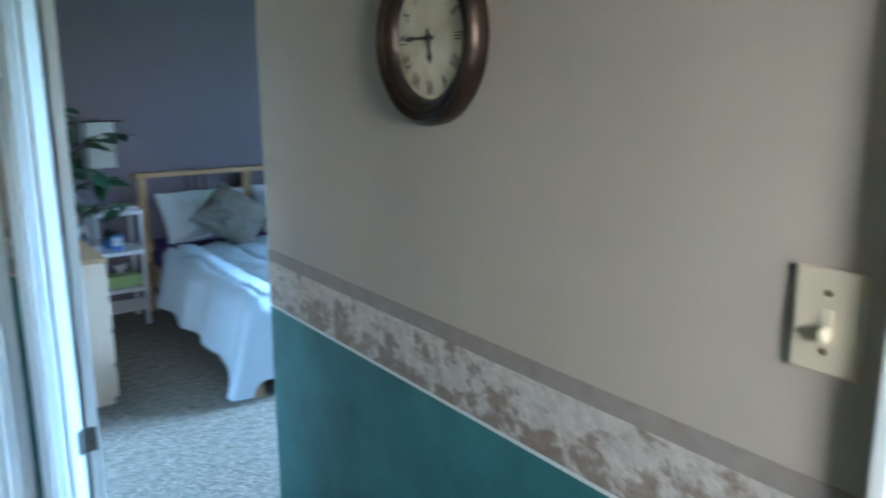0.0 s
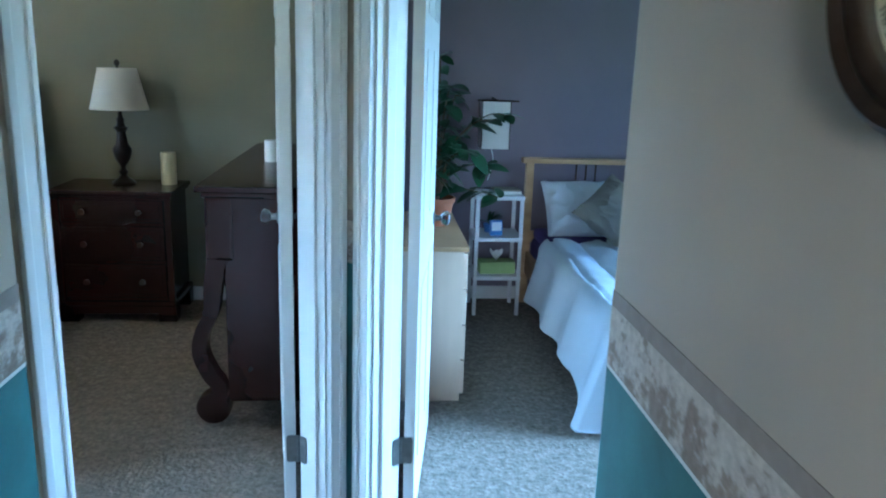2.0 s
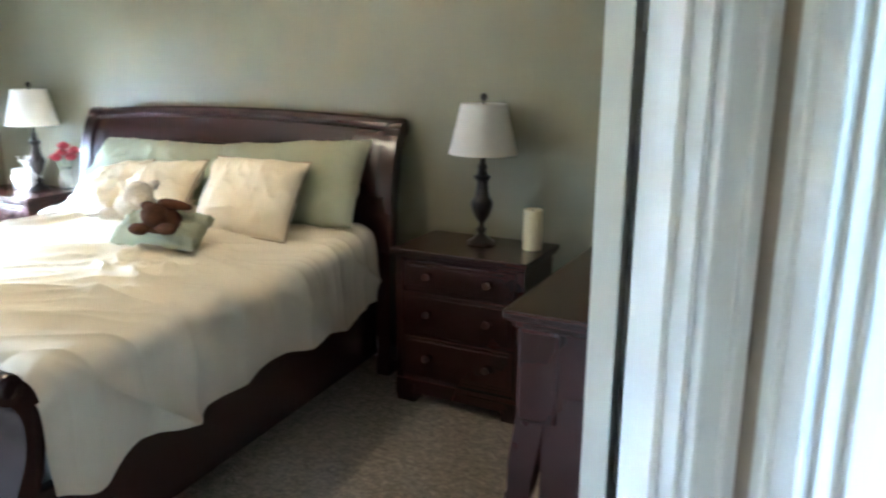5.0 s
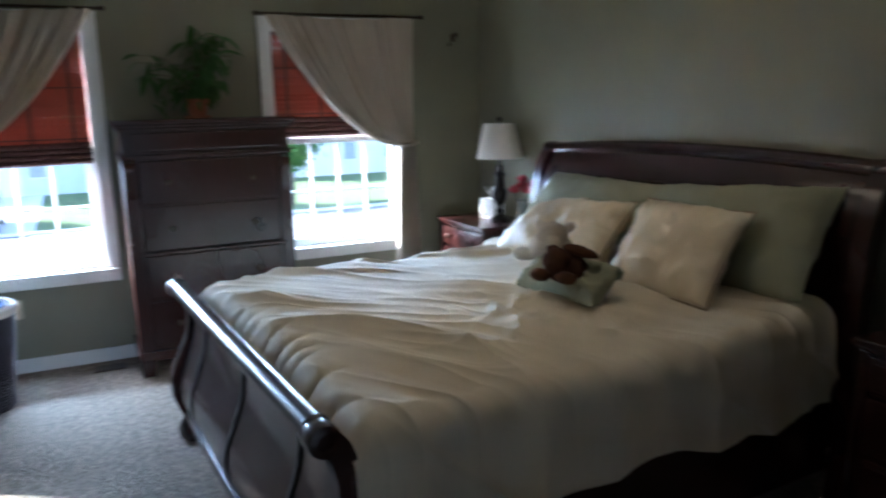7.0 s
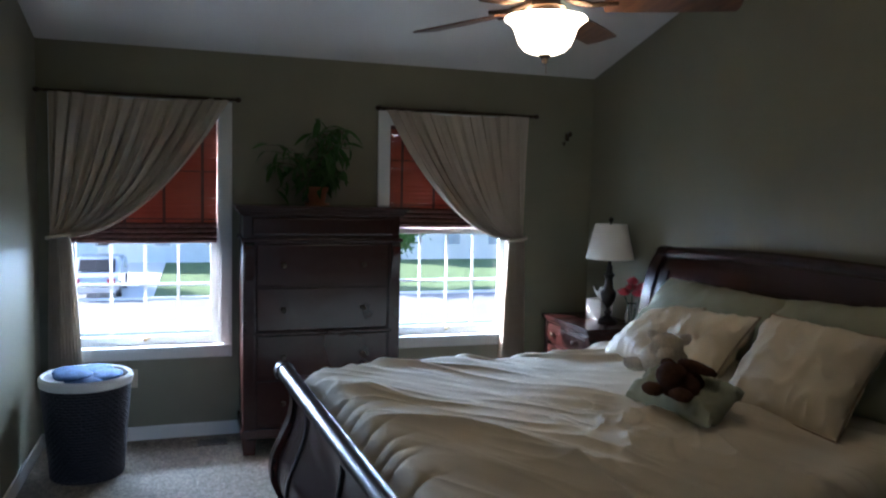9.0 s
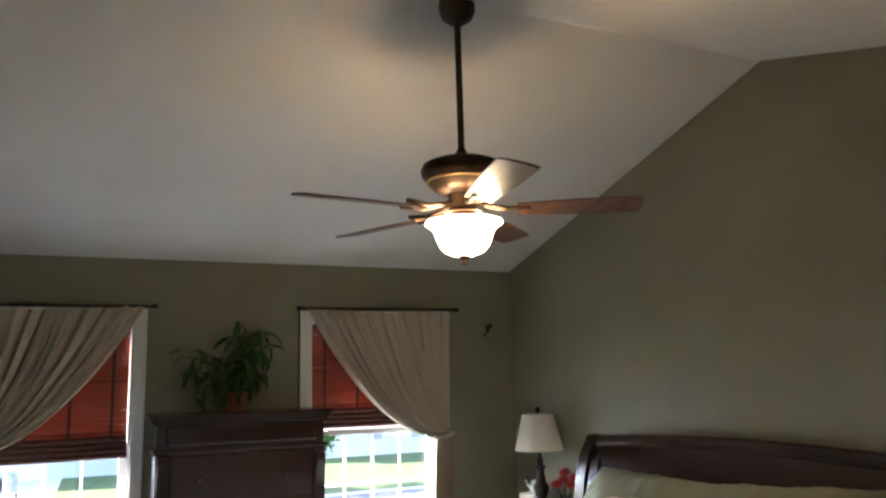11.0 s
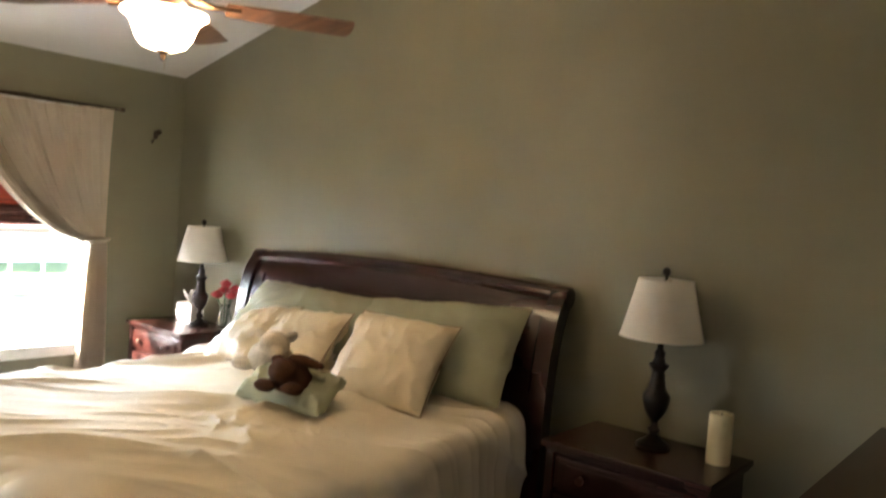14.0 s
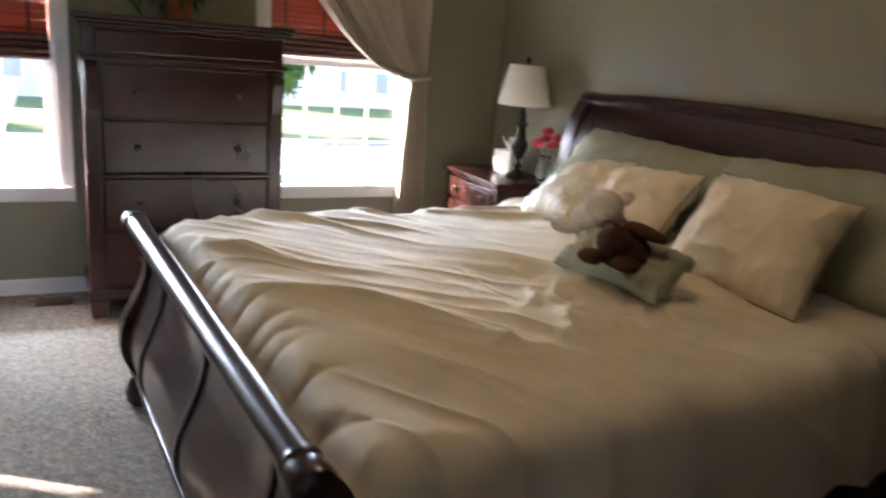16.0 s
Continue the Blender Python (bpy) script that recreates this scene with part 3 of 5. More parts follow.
# ---- windows, shades and curtains of the green bedroom ----
def window(name, y0, y1, z0, z1):
    w = thing(name, "white double hung window with a grid in its lower sash", "window", kind="structure")
    # casing on the room side, jamb liner, stool
    for a, b in ((y0 - 0.065, y0 + 0.004), (y1 - 0.004, y1 + 0.065)):
        bm = bmesh.new()
        box(WIN_X, a, z0 - 0.07, WIN_X + 0.018, b, z1 + 0.07, 0.003, bm=bm)
        box(WIN_X, a if a < y0 else b - 0.018, z0 - 0.07, WIN_X + 0.026, a + 0.018 if a < y0 else b, z1 + 0.07, 0.003, bm=bm)
        part("casing", bm, WHITE, w)
    part("head_casing", box(WIN_X, y0 + 0.004, z1 - 0.004, WIN_X + 0.018, y1 - 0.004, z1 + 0.07, 0.003), WHITE, w)
    bm = bmesh.new()
    box(WIN_X, y0 + 0.004, z0 - 0.07, WIN_X + 0.018, y1 - 0.004, z0 - 0.012, 0.003, bm=bm)
    box(WIN_X - 0.05, y0 - 0.06, z0 - 0.012, WIN_X + 0.04, y1 + 0.06, z0 + 0.012, 0.005, bm=bm)
    part("window_sill", bm, WHITE, w)
    for a, b in ((y0, y0 + 0.022), (y1 - 0.022, y1)):
        part("jamb_liner", box(W0, a, z0 + 0.012, WIN_X, b, z1), WHITE, w)
    part("head_liner", box(W0, y0 + 0.022, z1 - 0.022, WIN_X, y1 - 0.022, z1), WHITE, w)
    part("outer_sill", box(W0 - 0.04, y0 - 0.03, z0 - 0.02, WIN_X - 0.05, y1 + 0.03, z0 + 0.014), WHITE, w)
    zm = (z0 + z1) / 2
    for nm, xa, za, zb in (("lower_sash", WIN_X - 0.075, z0 + 0.014, zm + 0.02), ("upper_sash", WIN_X - 0.115, zm - 0.02, z1 - 0.022)):
        bm = bmesh.new()
        ya, yb, t = y0 + 0.022, y1 - 0.022, 0.042
        box(xa, ya, za, xa + 0.034, ya + t, zb, 0.003, bm=bm)
        box(xa, yb - t, za, xa + 0.034, yb, zb, 0.003, bm=bm)
        box(xa, ya + t, za, xa + 0.034, yb - t, za + 0.055, 0.003, bm=bm)
        box(xa, ya + t, zb - 0.04, xa + 0.034, yb - t, zb, 0.003, bm=bm)
        sash = part(nm, bm, WHITE, w)
        yi, yj, zi, zj = ya + t, yb - t, za + 0.055, zb - 0.04
        for k in range(1, 4):
            yc = yi + (yj - yi) * k / 4
            part("muntin", box(xa + 0.011, yc - 0.009, zi, xa + 0.017, yc + 0.009, zj), WHITE, sash)
        for k in (1,):
            zc = zi + (zj - zi) * k / 2
            part("muntin", box(xa + 0.009, yi, zc - 0.009, xa + 0.019, yj, zc + 0.009), WHITE, sash)
        pane = part("pane", box(xa + 0.021, yi - 0.004, zi - 0.004, xa + 0.025, yj + 0.004, zj + 0.004), GLASS, sash, "clear window pane")
        pane.visible_shadow = False
    bm = bmesh.new()
    yc = (y0 + y1) / 2
    lathe([(0.012, 0), (0.012, 0.012), (0.006, 0.016)], 10, bm=bm, turn=Matrix.Translation((WIN_X - 0.03, yc, z0 + 0.04)))
    tube([(WIN_X - 0.03, yc, z0 + 0.052), (WIN_X - 0.01, yc + 0.03, z0 + 0.06)], 0.005, 6, bm=bm)
    part("sash_lock", bm, BRASS, w, "small brass sash lock")
    return w


for k, (a, b, c, d) in enumerate(WIN):
    window("window_%d" % (k + 1), a, b, c, d)


def bamboo_shade(y0, y1, z_bottom, z_top, group):
    s = thing("bamboo_shade", "red brown bamboo roman shade half drawn up", "window shade", group)
    x = WIN_X - 0.030
    slat = mesh_of("slat", box(-0.0015, -(y1 - y0) / 2, -0.0077, 0.0015, (y1 - y0) / 2, 0.0077), BAMBOO)
    z = z_bottom + 0.13
    rnd = random.Random(4)
    while z < z_top - 0.01:
        ob = new("slat", slat)
        ob.parent = s
        ob.matrix_basis = pose(x, (y0 + y1) / 2, z, rnd.uniform(-0.25, 0.25), rnd.uniform(-12, 12), 0)
        z += 0.0142 + rnd.uniform(-0.0008, 0.0012)
    for k in range(4):
        yc = y0 + (y1 - y0) * (0.10 + 0.267 * k)
        part("tape", box(x + 0.003, yc - 0.009, z_bottom + 0.08, x + 0.005, yc + 0.009, z_top), TAPE, s)
    for k in range(3):
        part("stitch_line", tube([(x + 0.003, y0, z_bottom + 0.15 + 0.30 * k), (x + 0.003, y1, z_bottom + 0.15 + 0.30 * k)], 0.004, 6), TAPE, s)
    for k in range(4):
        part("fold", tube(curve_points([(x + 0.006 * (k % 2), y0 - 0.002, z_bottom + 0.018 + 0.032 * k), (x + 0.01, (y0 + y1) / 2, z_bottom + 0.014 + 0.032 * k), (x + 0.006 * (k % 2), y1 + 0.002, z_bottom + 0.018 + 0.032 * k)], 4), 0.017, 8), BAMBOOD, s)
    part("head_rail", box(x - 0.012, y0, z_top - 0.02, x + 0.016, y1, z_top + 0.004, 0.003), BAMBOOD, s)
    return s


bamboo_shade(3.888, 4.742, 1.235, 2.024, "bamboo shades")
bamboo_shade(5.868, 6.722, 1.345, 2.024, "bamboo shades")


def curtain(label, top_in, top_out, tie_in, tie_out, tie_z, bot_in, bot_out, seed):
    c = thing("curtain", label, "curtain", "tied back curtains")
    nu, nv, z_top, z_bot = 150, 90, 2.135, 0.05
    pts = []
    for j in range(nv):
        z = z_top + (z_bot - z_top) * j / (nv - 1)
        if z >= tie_z:
            t = (z - tie_z) / (z_top - tie_z)
            yi = tie_in + (top_in - tie_in) * t ** 0.52
            yo = tie_out + (top_out - tie_out) * t ** 1.5
        else:
            t = (tie_z - z) / (tie_z - z_bot)
            yi = tie_in + (bot_in - tie_in) * t ** 0.55
            yo = tie_out + (bot_out - tie_out) * t ** 0.55
        span = abs(yo - yi)
        near = math.exp(-((z - tie_z) / 0.12) ** 2)
        for i in range(nu):
            u = i / (nu - 1)
            warp = 0.035 * noise.noise((u * 5, seed, z * 0.6))
            ph = 2 * math.pi * (11 * (u + warp) + 0.2 * math.sin(5 * u + seed))
            amp = (0.010 + 0.016 * min(1, (z_top - z) / 0.3)) * (1.0 + 0.5 * noise.noise((u * 7, z * 0.8, seed)))
            x = WIN_X + 0.072 + amp * (math.sin(ph) + 0.35 * math.sin(2.3 * ph + 1.1 + z)) + 0.02 * near * (0.5 - abs(u - 0.5)) * 2
            sag = 0.035 * math.sin(math.pi * u) * max(0, (z - tie_z)) * (1 if z > tie_z else 0)
            y = yi + (yo - yi) * u + 0.006 * span * math.cos(ph)
            pts.append((x, y, z - 0.012 * math.sin(ph * 0.5 + 0.7) * (0.4 + near) - sag))
    part("drape", sheet(pts, nu, nv), CURTAIN, c, smooth=True)
    y_mid = (tie_in + tie_out) / 2
    wid = abs(tie_out - tie_in) / 2 + 0.012
    ring = [(WIN_X + 0.075 + 0.055 * math.sin(a), y_mid + wid * math.cos(a), tie_z - 0.01 + 0.012 * math.cos(a)) for a in [2 * math.pi * k / 24 for k in range(25)]]
    bm = tube(ring, 0.012, 8)
    part("tie_band", bm, CURTAIN, c, smooth=True)
    ya, yb = sorted((top_in, top_out))
    rod = thing("curtain_rod", "thin dark bronze curtain rod with ball ends", "curtain rod", "curtain rods")
    part("rod", tube([(WIN_X + 0.072, ya - 0.035, 2.13), (WIN_X + 0.072, yb + 0.035, 2.13)], 0.008, 10), BRONZE, rod)
    for yy, s in ((ya - 0.035, -1), (yb + 0.035, 1)):
        part("finial", lathe([(0.007, 0), (0.012, 0.006), (0.017, 0.02), (0.012, 0.034), (0.003, 0.04)], 12, turn=pose(WIN_X + 0.072, yy, 2.13, -90 * s, 0, 0)), BRONZE, rod, smooth=True)
        part("bracket", box(WIN_X, yy - s * 0.02 - 0.006, 2.118, WIN_X + 0.072, yy - s * 0.02 + 0.006, 2.13, 0.002), BRONZE, rod)
    return c


curtain("oatmeal linen curtain tied back beside the laundry basket", 4.815, 3.80, 3.905, 3.80, 1.295, 3.99, 3.775, 1.0)
curtain("oatmeal linen curtain tied back beside the nightstand", 5.815, 6.84, 6.705, 6.825, 1.275, 6.655, 6.865, 5.0)

hook = thing("wall_hook", "small dark metal hook on the wall beside the curtain", "hook")
part("plate", box(WIN_X, 7.160, 1.975, WIN_X + 0.006, 7.190, 2.03, 0.002), BRONZE, hook)
part("knob", lathe([(0.006, 0), (0.006, 0.03), (0.018, 0.036), (0.018, 0.044), (0.004, 0.05)], 12, turn=pose(WIN_X + 0.004, 7.175, 2.02, 0, 90, 0)), BRONZE, hook)
part("lower_hook", tube(curve_points([(WIN_X + 0.004, 7.14, 1.965), (WIN_X + 0.03, 7.14, 1.945), (WIN_X + 0.04, 7.14, 1.965)], 4), 0.005, 6), BRONZE, hook)

plate = thing("wall_outlet", "ivory wall outlet under the window", "outlet")
part("plate", box(WIN_X, 4.195, 0.335, WIN_X + 0.006, 4.27, 0.45, 0.002), PLASTIC, plate)
for dz in (0.365, 0.42):
    part("socket", box(WIN_X + 0.006, 4.215, dz - 0.014, WIN_X + 0.009, 4.25, dz + 0.014, 0.002), PLASTIC, plate)
part("plug", box(WIN_X + 0.009, 4.218, 0.408, WIN_X + 0.04, 4.247, 0.432, 0.004), WHITE, plate)

vent = thing("floor_register", "dark metal floor register by the window wall", "floor vent")
part("frame", box(-4.47, 4.62, 0.0, -4.36, 4.80, 0.006, 0.002), BRONZE, vent)
for k in range(8):
    part("slat", box(-4.46, 4.635 + 0.02 * k, 0.006, -4.37, 4.642 + 0.02 * k, 0.011), BRONZE, vent)

# ---- the sleigh bed ----
BED = pose(-2.19, 5.07, 0, 0, 0, 3.5)
bed = thing("sleigh_bed", "dark cherry wood king sleigh bed with scrolled ends", "bed", place=BED)
FB = [(-0.004, 0.745), (0.035, 0.70), (0.055, 0.62), (0.045, 0.52), (0.010, 0.42), (-0.025, 0.33), (-0.030, 0.24), (0.0, 0.16), (0.02, 0.10)]
part("footboard_panel", prism(ribbon(FB, 0.026), -0.90, 0.90), WOOD, bed, smooth=True)
for x0, x1 in ((-0.968, -0.90), (0.90, 0.968)):
    post = part("footboard_post", prism(ribbon([(y, z) for y, z in FB], [0.075, 0.07, 0.06, 0.06, 0.075, 0.085, 0.08, 0.07, 0.085]), x0, x1, 0.006), WOODV, bed, "scrolled end post", smooth=True)
    part("scroll", lathe([(0.020, -0.004), (0.043, 0.0), (0.046, 0.01), (0.046, x1 - x0 - 0.004), (0.043, x1 - x0 + 0.006), (0.022, x1 - x0 + 0.010), (0.018, x1 - x0 + 0.004)], 24, turn=pose(x0, -0.006, 0.742, 0, 90, 0)), WOOD, post, smooth=True)
    part("foot", lathe([(0.03, 0.12), (0.045, 0.10), (0.062, 0.06), (0.058, 0.02), (0.04, 0.0)], 20, turn=Matrix.Translation(((x0 + x1) / 2, 0.005, 0))), WOOD, post, "turned bun foot", smooth=True)
roll = part("top_roll", tube([(-0.90, -0.006, 0.748), (0.90, -0.006, 0.748)], 0.038, 20), WOOD, bed, smooth=True)
for xc in (-0.90, 0.90):
    part("collar", lathe([(0.040, -0.012), (0.044, -0.006), (0.044, 0.006), (0.040, 0.012)], 20, turn=pose(xc, -0.006, 0.748, 0, 90, 0)), WOOD, roll, smooth=True)
part("bottom_rail", box(-0.90, -0.022, 0.085, 0.90, 0.034, 0.150, 0.006), WOOD, bed)
part("bottom_bead", box(-0.90, -0.034, 0.148, 0.90, 0.0, 0.166, 0.006), WOOD, bed)
for xc in (-0.62, 0.0, 0.62):
    part("inlay_strip", prism(ribbon([(y - 0.0165, z) for y, z in FB[1:8]], 0.011), xc - 0.008, xc + 0.008), INLAY, bed, "black groove between the panels")
# headboard, leaning back into its roll
HB = [(2.075, 0.20), (2.070, 0.55), (2.085, 0.85), (2.115, 1.05), (2.155, 1.18), (2.195, 1.25)]


def arch(x):
    return 0.035 * (1 - (x / 1.0) ** 2)


bm = bmesh.new()
outline = ribbon(HB, 0.036)
cols = 24
grid = [[bm.verts.new((-0.98 + 1.935 * i / cols, y, z + (arch(-0.98 + 1.935 * i / cols) if z > 0.9 else 0))) for y, z in outline] for i in range(cols + 1)]
for a, b in zip(grid, grid[1:]):
    for k in range(len(outline)):
        q = (k + 1) % len(outline)
        bm.faces.new((a[k], b[k], b[q], a[q]))
bm.faces.new(grid[0])
bm.faces.new(grid[-1][::-1])
part("headboard_panel", bm, WOOD, bed, smooth=True)
part("headboard_roll", tube([(-0.98 + 1.935 * k / 20, 2.205, 1.262 + arch(-0.98 + 1.935 * k / 20)) for k in range(21)], 0.042, 18), WOOD, bed, smooth=True)
for zc, th in ((1.115, 0.022),):
    part("panel_moulding", tube([(-0.90 + 1.80 * k / 20, float(np.interp(zc, [p[1] for p in HB], [p[0] for p in HB])) - 0.022, zc + arch(-0.90 + 1.80 * k / 20)) for k in range(21)], th / 2, 8), WOOD, bed, smooth=True)
for xc in (-0.93, 0.905):
    part("stile_moulding", prism(ribbon([(y - 0.022, z) for y, z in HB[2:5]], 0.016), xc - 0.035, xc + 0.035, 0.003), WOOD, bed, smooth=True)
for x0, x1 in ((-1.06, -0.98), (0.955, 1.03)):
    post = part("headboard_post", prism(ribbon([(2.06, 0.0)] + HB, [0.09, 0.08, 0.075, 0.075, 0.08, 0.085, 0.075]), x0, x1, 0.006), WOODV, bed, "scrolled end post", smooth=True)
    part("scroll", lathe([(0.02, -0.004), (0.046, 0.0), (0.049, 0.01), (0.049, x1 - x0 - 0.006), (0.046, x1 - x0 + 0.004), (0.02, x1 - x0 + 0.008)], 24, turn=pose(x0, 2.205, 1.262, 0, 90, 0)), WOOD, post, smooth=True)
for x0, x1 in ((-0.94, -0.905), (0.905, 0.94)):
    part("side_rail", box(x0, 0.04, 0.10, x1, 2.06, 0.40, 0.006), WOOD, bed)
part("slat_base", box(-0.90, 0.05, 0.28, 0.90, 2.05, 0.34), PINE, bed)

solid("mattress", box(-0.89, 0.06, 0.345, 0.89, 2.04, 0.68, 0.05, seg=3), MATTRESS, "pale blue mattress under the comforter", "mattress", place=BED, smooth=True)


def ridge(p, q, sharp=6):
    v = 1 - abs(noise.noise((p, q, 0.3)))
    return v ** sharp


def comforter():
    nu, nv = 430, 380
    pts = []
    half, rad = 0.875, 0.085
    for j in range(nv):
        y = 0.065 + 1.90 * j / (nv - 1)
        zt = 0.735 + 0.055 * max(0, min(1, (y - 1.15) / 0.7)) + 0.016 * math.sin(y * 3.1 + 0.6)
        hem = 0.40 + 0.02 * math.sin(y * 7) + 0.012 * math.sin(y * 17 + 1) - 0.07 * math.exp(-((y - 0.22) / 0.13) ** 2)
        drop = zt - hem
        full = half + rad * math.pi / 2 + drop - rad
        for i in range(nu):
            a = (-1 + 2 * i / (nu - 1)) * full
            s, a = (1 if a > 0 else -1), abs(a)
            if a < half:
                x, z, nx, nz = a, zt, 0, 1
            elif a < half + rad * math.pi / 2:
                th = (a - half) / rad
                x, z, nx, nz = half + rad * math.sin(th), zt - rad + rad * math.cos(th), math.sin(th), math.cos(th)
            else:
                x, z, nx, nz = half + rad, zt - rad - (a - half - rad * math.pi / 2), 1, 0
            X = s * x
            side = max(0.0, min(1.0, (a - half) / 0.2))
            # crown, foot edge roll, long creases, soft puffs, drape flutes
            crown = 0.035 * (1 - (min(a, half) / half) ** 2) * (1 - side)
            edge = -0.07 * math.exp(-((y - 0.065) / 0.045) ** 2) * (1 - side)
            p0, q0 = X + 0.12 * noise.noise((X * 1.3, y * 1.3, 1.0)), y + 0.12 * noise.noise((X * 1.2, y * 1.2, 7.0))
            wx, wy = 0.80 * p0 + 0.60 * q0, -0.60 * p0 + 0.80 * q0
            m1 = min(1.2, max(0.15, 0.55 + 1.6 * noise.noise((wx * 1.5, wy * 1.5, 11.0))))
            m2 = min(1.2, max(0.20, 0.55 + 1.8 * noise.noise((wx * 1.8 + 5, wy * 2.2, 13.0))))
            crease = 0.032 * ridge(wx * 0.65 + 3, wy * 2.6, 10) + 0.026 * m1 * ridge(wx * 0.8 + 9, wy * 4.2 + 2, 9) + 0.017 * m2 * ridge(wx * 1.1 + 1, wy * 7.5 + 5, 6) + 0.009 * m1 * ridge(wx * 1.6 + 7, wy * 12.0 + 3, 4)
            crease *= (1 - 0.45 * math.exp(-(((X - 0.75) / 0.45) ** 2 + ((y - 0.15) / 0.40) ** 2))) * (0.55 + 1.2 * max(0, 0.5 * noise.noise((X * 1.4 + 4, y * 1.4, 2.0)) + 0.40)) * min(1, 0.25 + (y - 0.065) / 0.3)
            rumple = math.exp(-(((X - 0.42) / 0.30) ** 2 + ((y - 1.05) / 0.30) ** 2))
            crease += rumple * (0.018 * ridge(p0 * 4.0 + 2, q0 * 9.0) + 0.013 * ridge(wy * 7.0, wx * 10.0 + 4))
            puff = 0.030 * noise.noise((X * 1.7, y * 2.0, 4.0)) + 0.006 * noise.noise((X * 5, y * 6, 6.0))
            pinch = 0.020 * ridge(X * 6.5 + 1.0, y * 1.5) * math.exp(-((y - 0.07) / 0.10) ** 2)
            off = crease * (1 - 0.45 * side) + puff * (1 - 0.5 * side) - pinch * (1 - side)
            sway = y * 0.8 + z * 0.9
            flute = side * (0.030 * ridge(sway * 3.2 + 2, z * 0.9) + 0.016 * noise.noise((y * 4.2, z * 2.2, 8.0)) + 0.007 * math.sin(sway * 19 + 5 * noise.noise((y * 1.8, z * 1.5, 3.0)))) * min(1, 0.2 + (zt - z) / 0.28)
            out = off + flute + 0.02 * side
            pts.append((X + s * nx * out, y, z + nz * out + crown + edge))
    return sheet(pts, nu, nv, 0.0)


solid("comforter", comforter(), QUILT, "rumpled cream cotton comforter spread over the sleigh bed", "comforter", place=BED, smooth=True)


def cushion(w, h, t, seed, pinch=0.07, n=46):
    bm = bmesh.new()
    rows = {}
    for f in (1, -1):
        for j in range(n):
            for i in range(n):
                u, v = -1 + 2 * i / (n - 1), -1 + 2 * j / (n - 1)
                rim = abs(u) > 0.999 or abs(v) > 0.999
                if rim and f < 0:
                    rows[f, i, j] = rows[1, i, j]
                    continue
                x = u * w / 2 * (1 - pinch * (1 - v * v) * abs(u) ** 3)
                y = v * h / 2 * (1 - pinch * (1 - u * u) * abs(v) ** 3)
                z = f * t / 2 * max(0, (1 - abs(u) ** 2.6) * (1 - abs(v) ** 2.6)) ** 0.55
                z += 0.0 if rim else f * 0.016 * noise.noise((u * 2.3 + seed, v * 2.3, f)) + f * 0.012 * (1 - abs(noise.noise((u * 4 + seed, v * 2 + 3, 1)))) ** 5
                if not rim:
                    z += f * 0.010 * math.sin(9 * math.atan2(v, u) + seed) * max(0, (abs(u) ** 4 + abs(v) ** 4 - 0.25)) * 0.8
                rows[f, i, j] = bm.verts.new((x, y, z))
        for j in range(n - 1):
            for i in range(n - 1):
                q = (rows[f, i, j], rows[f, i + 1, j], rows[f, i + 1, j + 1], rows[f, i, j + 1])
                bm.faces.new(q if f > 0 else q[::-1])
    return bm


def rim_line(w, h, pinch=0.07, n=14):
    pts = []
    for k in range(4 * n):
        e, s = divmod(k, n)
        q = -1 + 2 * s / n
        u, v = ((q, -1), (1, q), (-q, 1), (-1, -q))[e]
        pts.append((u * w / 2 * (1 - pinch * (1 - v * v) * abs(u) ** 3), v * h / 2 * (1 - pinch * (1 - u * u) * abs(v) ** 3), 0))
    return pts + [pts[0]]


def pillow_thing(name, label, category, w, h, t, seed, mat, place, piping=None, pinch=0.07, group=""):
    p = thing(name, label, category, group, place=place)
    body = part("cover", cushion(w, h, t, seed, pinch), mat, p, smooth=True)
    if piping:
        part("piping", tube(rim_line(w, h, pinch), 0.005, 6), piping, body, "cord piping", smooth=True)
    return p


def leaning(x, y, z, tilt, turn, spin=0):
    """Stands on its edge, tilted back by tilt from upright, turned about the vertical, spun in its own plane."""
    return pose(x, y, z, 90 - tilt, 0, turn) @ pose(0, 0, 0, 0, 0, spin)


pillow_thing("sham_pillow", "sage green sham pillow leaning on the headboard", "pillow", 1.00, 0.50, 0.20, 1, SAGE, leaning(-2.70, 6.99, 0.955, 43, 1, 0), None, 0.04, "sham pillows")
pillow_thing("sham_pillow", "sage green sham pillow with a pointed corner", "pillow", 0.96, 0.50, 0.20, 2, SAGE, leaning(-1.88, 7.05, 0.975, 38, 4, 5), None, 0.03, "sham pillows")
pillow_thing("throw_pillow", "square cream satin cushion with taupe piping", "cushion", 0.51, 0.44, 0.17, 3, SATIN, leaning(-1.83, 6.78, 0.950, 40, 12, -2), PIPING, 0.06, "cream cushions")
pillow_thing("throw_pillow", "cream satin cushion slumped behind the soft toys", "cushion", 0.48, 0.40, 0.16, 4, SATIN, leaning(-2.40, 6.74, 0.930, 44, -4, 8), PIPING, 0.07, "cream cushions")
pillow_thing("throw_pillow", "cream satin cushion slumped beside the sage green sham", "cushion", 0.46, 0.42, 0.16, 9, SATIN, leaning(-2.80, 6.76, 0.905, 54, -22, 22), PIPING, 0.07, "cream cushions")
pillow_thing("lumbar_pillow", "small sage green cushion lying under the soft toys", "cushion", 0.42, 0.21, 0.14, 6, SAGE, leaning(-1.97, 6.36, 0.855, 58, 14, -3), None, 0.05)


